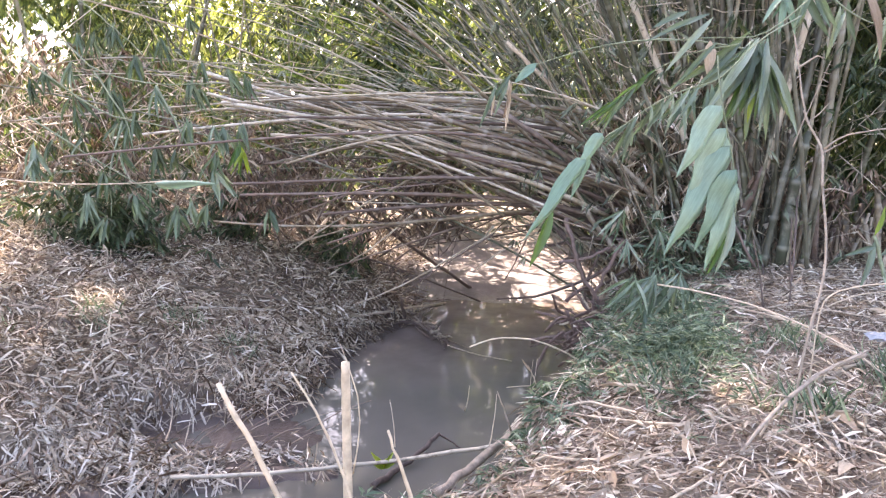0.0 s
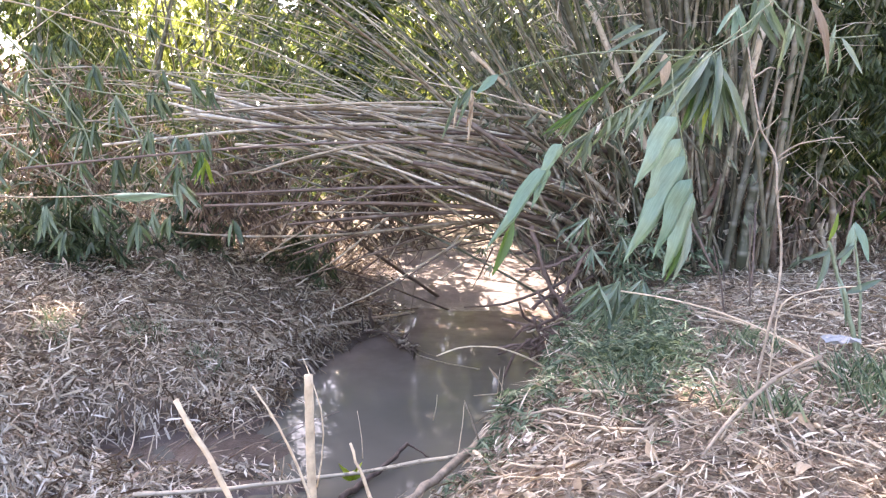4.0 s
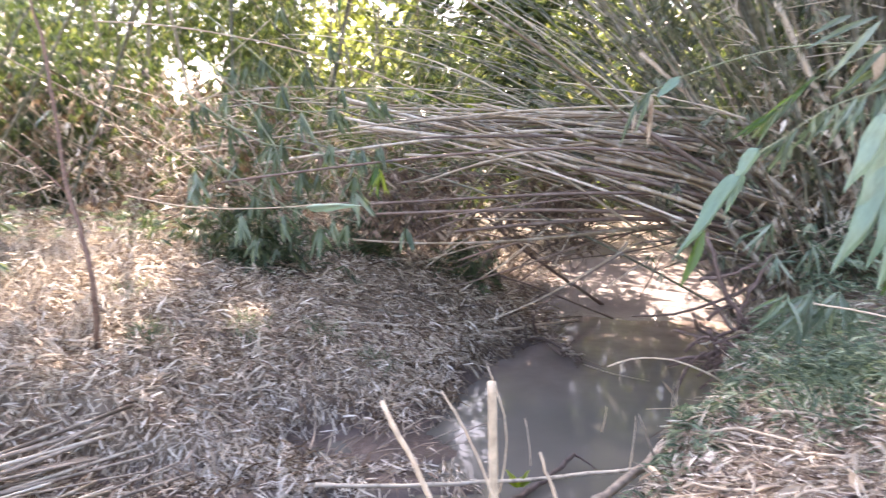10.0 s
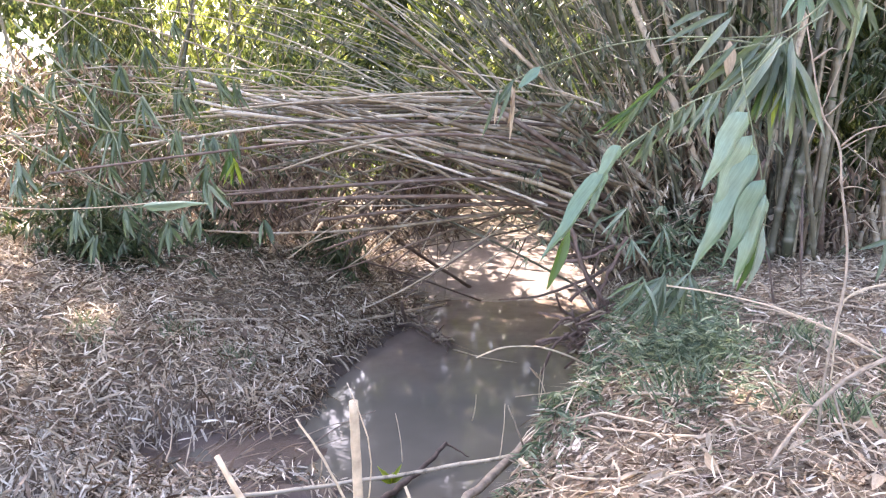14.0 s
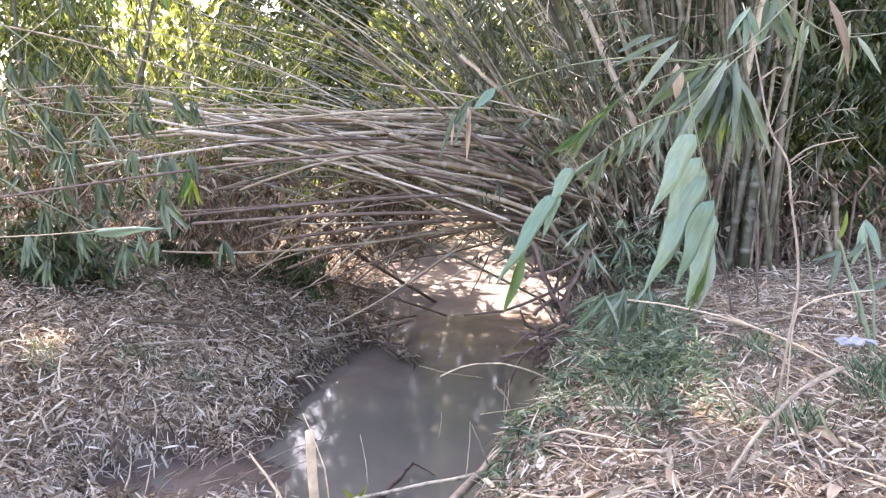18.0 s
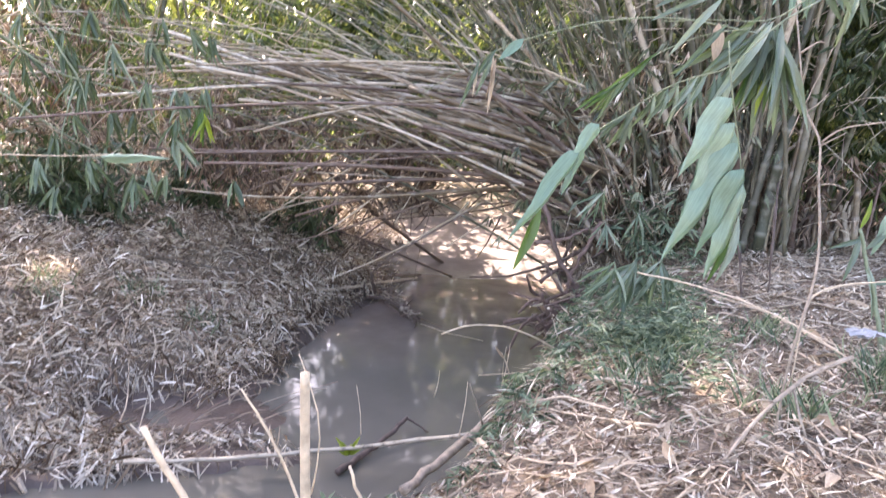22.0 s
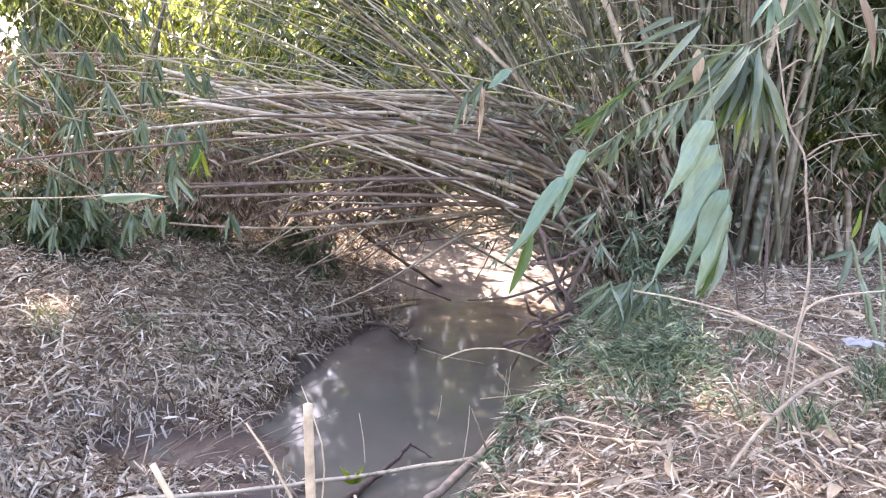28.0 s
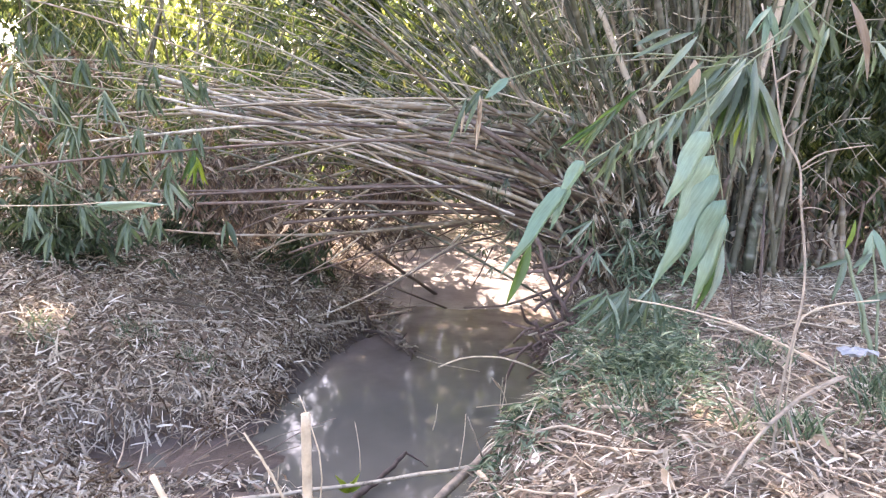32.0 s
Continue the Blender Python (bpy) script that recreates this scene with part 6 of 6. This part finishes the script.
for r, pts in ((0.026, [(1.00, 6.5, 1.66), (1.06, 6.4, 1.40), (1.15, 6.4, 1.14), (1.33, 6.4, 0.90), (1.42, 6.5, 0.62)]), (0.024, [(1.52, 6.45, 1.48), (1.36, 6.4, 1.20), (1.28, 6.4, 1.02), (1.24, 6.4, 0.70)]),
               (0.027, [(0.72, 6.45, 0.52), (1.05, 6.4, 0.61), (1.31, 6.4, 0.76), (1.45, 6.45, 0.86)]), (0.020, [(1.02, 6.3, 0.86), (1.09, 6.35, 0.66), (1.16, 6.3, 0.47), (1.18, 6.3, 0.2)]),
               (0.021, [(1.22, 6.3, 0.40), (1.26, 6.3, 0.62), (1.36, 6.35, 0.86)]), (0.023, [(0.95, 6.4, 1.27), (1.20, 6.4, 1.32), (1.45, 6.5, 1.42)]), (0.018, [(1.42, 6.4, 0.72), (1.18, 6.35, 0.88), (1.06, 6.4, 1.08)])):
    part("root", stick("root", local(jam, pts), r * 0.78, r * 0.5, MAT_DRIFT, 7, 0.28, 14, 0.35), jam, "crooked dark reddish root")

# thin twigs that stick out of the muddy inlet
for k in range(18):
    x, y = -1.72 + rng.normal(0, 0.5), 5.25 + rng.normal(0, 0.22)
    a, L = rng.uniform(-0.5, 1.2), rng.uniform(0.25, 0.7)
    b = np.array([x, y, float(height(x, y)) + 0.01])
    d = np.array([math.cos(a) * L, rng.normal(0, 0.12), 0.10 + 0.25 * rng.random() * L])
    ob = new("twig_piece", stick("twig_piece", [b - [0, 0, 0.03], b + d * 0.5 + [0, 0, 0.03], b + d], 0.005, 0.003, MAT_GREY_WOOD if k % 3 else MAT_CANE_DARK, 5, 0.1, 6))
    tagged(ob, "thin dry twig sticking out of the mud", "twig", "twigs in the mud")

# broken canes and twigs scattered in the litter
for k in range(270):
    if k % 3 == 0:
        x, y = rng.uniform(-5.5, -1.6), rng.uniform(5.3, 10)
        if x > np.interp(y, LEFT_Y, LEFT_X) - 0.2:
            continue
    else:
        y = rng.uniform(2.4, 6.5)
        x = np.interp(y, RIGHT_Y, RIGHT_X) + 0.5 + rng.random() * 2.2
    a, L = rng.uniform(0, math.pi), rng.uniform(0.15, 0.75)
    d = np.array([math.cos(a), math.sin(a)]) * L / 2
    pts = [np.array([x, y]) - d, np.array([x, y]) + d * 0.1 + rng.normal(0, 0.02, 2), np.array([x, y]) + d]
    pts = [(*q, float(height(*q)) + 0.03 + 0.03 * rng.random()) for q in pts]
    r = rng.uniform(0.003, 0.0075)
    ob = new("twig_piece", stick("twig_piece", pts, r, r * 0.7, MAT_STICK if rng.random() < 0.6 else MAT_CANE_DRY, 5, 0.1, 6))
    tagged(ob, "broken dry twig lying in the leaf litter", "twig", "twigs in the litter")


rng = np.random.default_rng(91)

# ---------------------------------------------------------------- dry leaves on the banks
def litter(name, x, y, length, mat, label, lift=0.02, tilt=0.45, downhill=0.0, narrow=0.13, plain_leaf=True):
    n = len(x)
    p = ground_points(x, y)
    e = 0.05
    slope = np.stack([height(x + e, y) - height(x - e, y), height(x, y + e) - height(x, y - e)], 1) / (2 * e)
    a = rng.uniform(0, 2 * np.pi, n)
    way = np.stack([np.cos(a), np.sin(a), rng.normal(0, tilt * 0.6, n)], 1)
    way[:, :2] -= downhill * np.clip(slope, -1.2, 1.2)
    way[:, 2] += (way[:, :2] * np.clip(slope, -1.2, 1.2)).sum(1)
    normal = np.stack([-slope[:, 0], -slope[:, 1], np.ones(n)], 1) + rng.normal(0, tilt, (n, 3))
    L = length * rng.uniform(0.5, 1.4, n)
    p[:, 2] += rng.uniform(0, lift, n)
    ob = new(name, leaf_mesh(name, p, way, normal, L, L * rng.uniform(0.6, 1.4, n) * narrow, mat, 0.12, plain_leaf))
    return tagged(ob, label, "leaves", kind="stuff")


def scatter(n, x0, x1, y0, y1, keep):
    x, y = rng.uniform(x0, x1, n), y0 + (y1 - y0) * rng.random(n) ** 1.3
    ok = keep(x, y, height(x, y)) & (wave(0.8 * x + 2, 0.8 * y) + rng.normal(0, 0.5, n) > -0.55)
    return x[ok], y[ok]


def left_side(x, y, z):
    high = z > 0.075 + 0.12 * wave(2.6 * x, 2.6 * y + 1) + rng.normal(0, 0.03, len(x)) - 0.12 * (rng.random(len(x)) < 0.08)
    basin = (inlet(x, y) < 1.05) & (rng.random(len(x)) < 0.96)
    shelf = (y < 5.9) & (z > 0.02) & (wave(3 * x + 1, 3 * y) + rng.normal(0, 0.2, len(x)) > -0.1)
    bare = (x > -1.75) & (y < 5.2) & (rng.random(len(x)) < 0.55)
    return (x < np.interp(y, LEFT_Y, LEFT_X) + 0.4) & (high | shelf) & ~basin & ~bare


def right_side(x, y, z):
    return (x > np.interp(y, RIGHT_Y, RIGHT_X) + 0.05) & (z > 0.25)


def on_spit(x, y, z):
    return (y < 5.1) & (y > 4.4) & (z > -0.01) & (x > -3.2) & (x < -0.2) & (wave(3 * x, 4 * y) > -0.15) & ((x < -1.75) | (rng.random(len(x)) < 0.4))


litter("leaf_litter", *scatter(27000, -8, 0, 3.0, 11, left_side), 0.17, MAT_LITTER, "long dry bamboo leaves and sheath strips on the sloping bank", 0.10, 0.7, 0.6, 0.07, "strip")
litter("leaf_litter", *scatter(15000, -9, 0, 3.0, 13, left_side), 0.125, MAT_DEBRIS, "dark brown rotting leaves in the mat on the sloping bank", 0.13, 0.9, 0.35, 0.14, "strip")
litter("leaf_litter", *scatter(80000, -9, 0, 3.0, 15, left_side), 0.085, MAT_LITTER, "thick mat of dry tan bamboo leaves on the sloping bank", 0.12, 0.9, 0.35, 0.12, "strip")
litter("leaf_litter", *scatter(8000, -6, 0, 3.0, 7.5, lambda x, y, z: left_side(x, y, z) & (z < 0.75)), 0.115, MAT_LITTER_GREY, "grey withered bamboo leaves near the water", 0.06, 0.8, 0.8, 0.11, "strip")
litter("leaf_litter", *scatter(8000, -3.2, 0, 4.4, 5.2, on_spit), 0.11, MAT_BLEACHED, "bleached leaves heaped on a low spit of mud", 0.05, 0.8, 0.3, 0.1, "strip")
litter("leaf_litter", *scatter(20000, -1.5, 6, -0.5, 9.5, right_side), 0.08, MAT_LITTER, "dry fallen bamboo leaves and straw on the bank", 0.08, 0.8, 0.2, 0.12)
litter("leaf_litter", *scatter(42000, -1.5, 6, -0.5, 9.5, right_side), 0.072, MAT_LITTER_GREY, "weathered grey scraps of leaf and bark on the bank", 0.06, 0.8, 0.2, 0.13, "strip")
litter("leaf_litter", *scatter(700, -0.5, 5, 2.0, 6.5, right_side), 0.15, MAT_LITTER, "larger pale dry leaf sheaths on the bank", 0.03, 0.2, 0.2, 0.15, False)
litter("leaf_litter", *scatter(45000, -0.6, 5, 1.8, 7.5, right_side), 0.05, MAT_DEBRIS, "fine crumbled brown leaf scraps on the bank", 0.05, 0.8, 0.2, 0.16, "strip")
litter("straw", *scatter(20000, -0.5, 5, 2.0, 8.0, right_side), 0.15, MAT_LITTER_GREY, "broken straw stems on the bank", 0.07, 0.5, 0.1, 0.02)
litter("straw", *scatter(9000, -8, 0, 3.0, 12.0, left_side), 0.28, MAT_LITTER, "broken straw stems on the sloping bank", 0.09, 0.7, 0.2, 0.022)

# the banks go on behind, with thinner litter
n = 16000
x, y = rng.uniform(-3.0, 7.5, n), rng.uniform(-6.0, -0.4, n)
ok = (height(x, y) > 0.3) & (wave(0.8 * x, 0.8 * y) + rng.normal(0, 0.3, n) > -0.15)
litter("leaf_litter", x[ok], y[ok], 0.1, MAT_LITTER, "thin scatter of dry leaves on the bank", 0.05, 0.7, 0.2, 0.13, "strip")
x, y = rng.uniform(-10.0, -3.0, n), rng.uniform(-5.0, 3.1, n)
ok = (x < np.interp(y, LEFT_Y, LEFT_X) - 0.4) & (wave(0.8 * x, 0.8 * y) + rng.normal(0, 0.3, n) > -0.2)
litter("leaf_litter", x[ok], y[ok], 0.11, MAT_LITTER, "dry leaves on the far side of the stream", 0.06, 0.8, 0.2, 0.12, "strip")

# bleached strips washed up along the foot of the sloping bank
n = 2800
y = rng.uniform(4.35, 7.2, n)
x = np.interp(y, LEFT_Y, LEFT_X) - 0.28 - np.abs(rng.normal(0, 0.5, n)) - np.where(y < 5.7, 0.9 * rng.random(n), 0)
ok = (height(x, y) > 0.015) & (inlet(x, y) > 0.95) & (wave(2.4 * x, 2.4 * y + 2) + rng.normal(0, 0.2, n) > 0.0)
litter("leaf_litter", x[ok], y[ok], 0.115, MAT_BLEACHED, "bleached wet leaf strips along the waterline", 0.05, 0.7, 0.9, 0.1, "strip")

n = 4200
y = rng.uniform(5.8, 9.3, n)
x = np.interp(y, LEFT_Y, LEFT_X) - 0.28 + rng.normal(0, 0.24, n)
ok = (height(x, y) > 0.01) & (wave(2 * x, 2 * y) + rng.normal(0, 0.3, n) > -0.2)
litter("leaf_litter", x[ok], y[ok], 0.15, MAT_LITTER, "tan leaf strips trailing into the water", 0.09, 0.7, 0.9, 0.08, "strip")

# leaves and straw that hang over the lip of the bank
n = 5000
y = rng.uniform(2.4, 7.0, n)
x = np.interp(y, RIGHT_Y, RIGHT_X) + rng.normal(0.2, 0.13, n)
litter("straw", x, y, 0.16, MAT_LITTER, "dry straw hanging over the lip of the bank", 0.06, 0.7, 0.4, 0.05)


# single large dry leaves and sheaths that lie on top
DRY = [leaf_shape("dry_leaf", MAT_LEAF_DEAD, c, g, 8, 4, 0.35) for c, g in ((0.3, 0.25), (0.5, 0.15), (0.2, -0.3), (0.42, 0.4))]
for k in range(270):
    y = 2.2 + 4.6 * rng.random() ** 1.3
    x = np.interp(y, RIGHT_Y, RIGHT_X) + 0.4 + 2.6 * rng.random()
    if k % 4 == 0:
        y = rng.uniform(5.4, 8.5)
        x = np.interp(y, LEFT_Y, LEFT_X) - 0.5 - 2.5 * rng.random()
    L = rng.uniform(0.07, 0.19)
    ob = new("dry_leaf", DRY[int(rng.integers(4))])
    turn = Euler((rng.normal(0, 0.25), rng.normal(0, 0.5), rng.uniform(0, 6.283)))
    ob.matrix_world = Matrix.LocRotScale((x, y, float(height(x, y)) + 0.045), turn, (L * rng.uniform(0.2, 0.42), L, L))
    tagged(ob, "curled dry tan leaf lying on the litter", "leaf", "dry leaves on the banks")
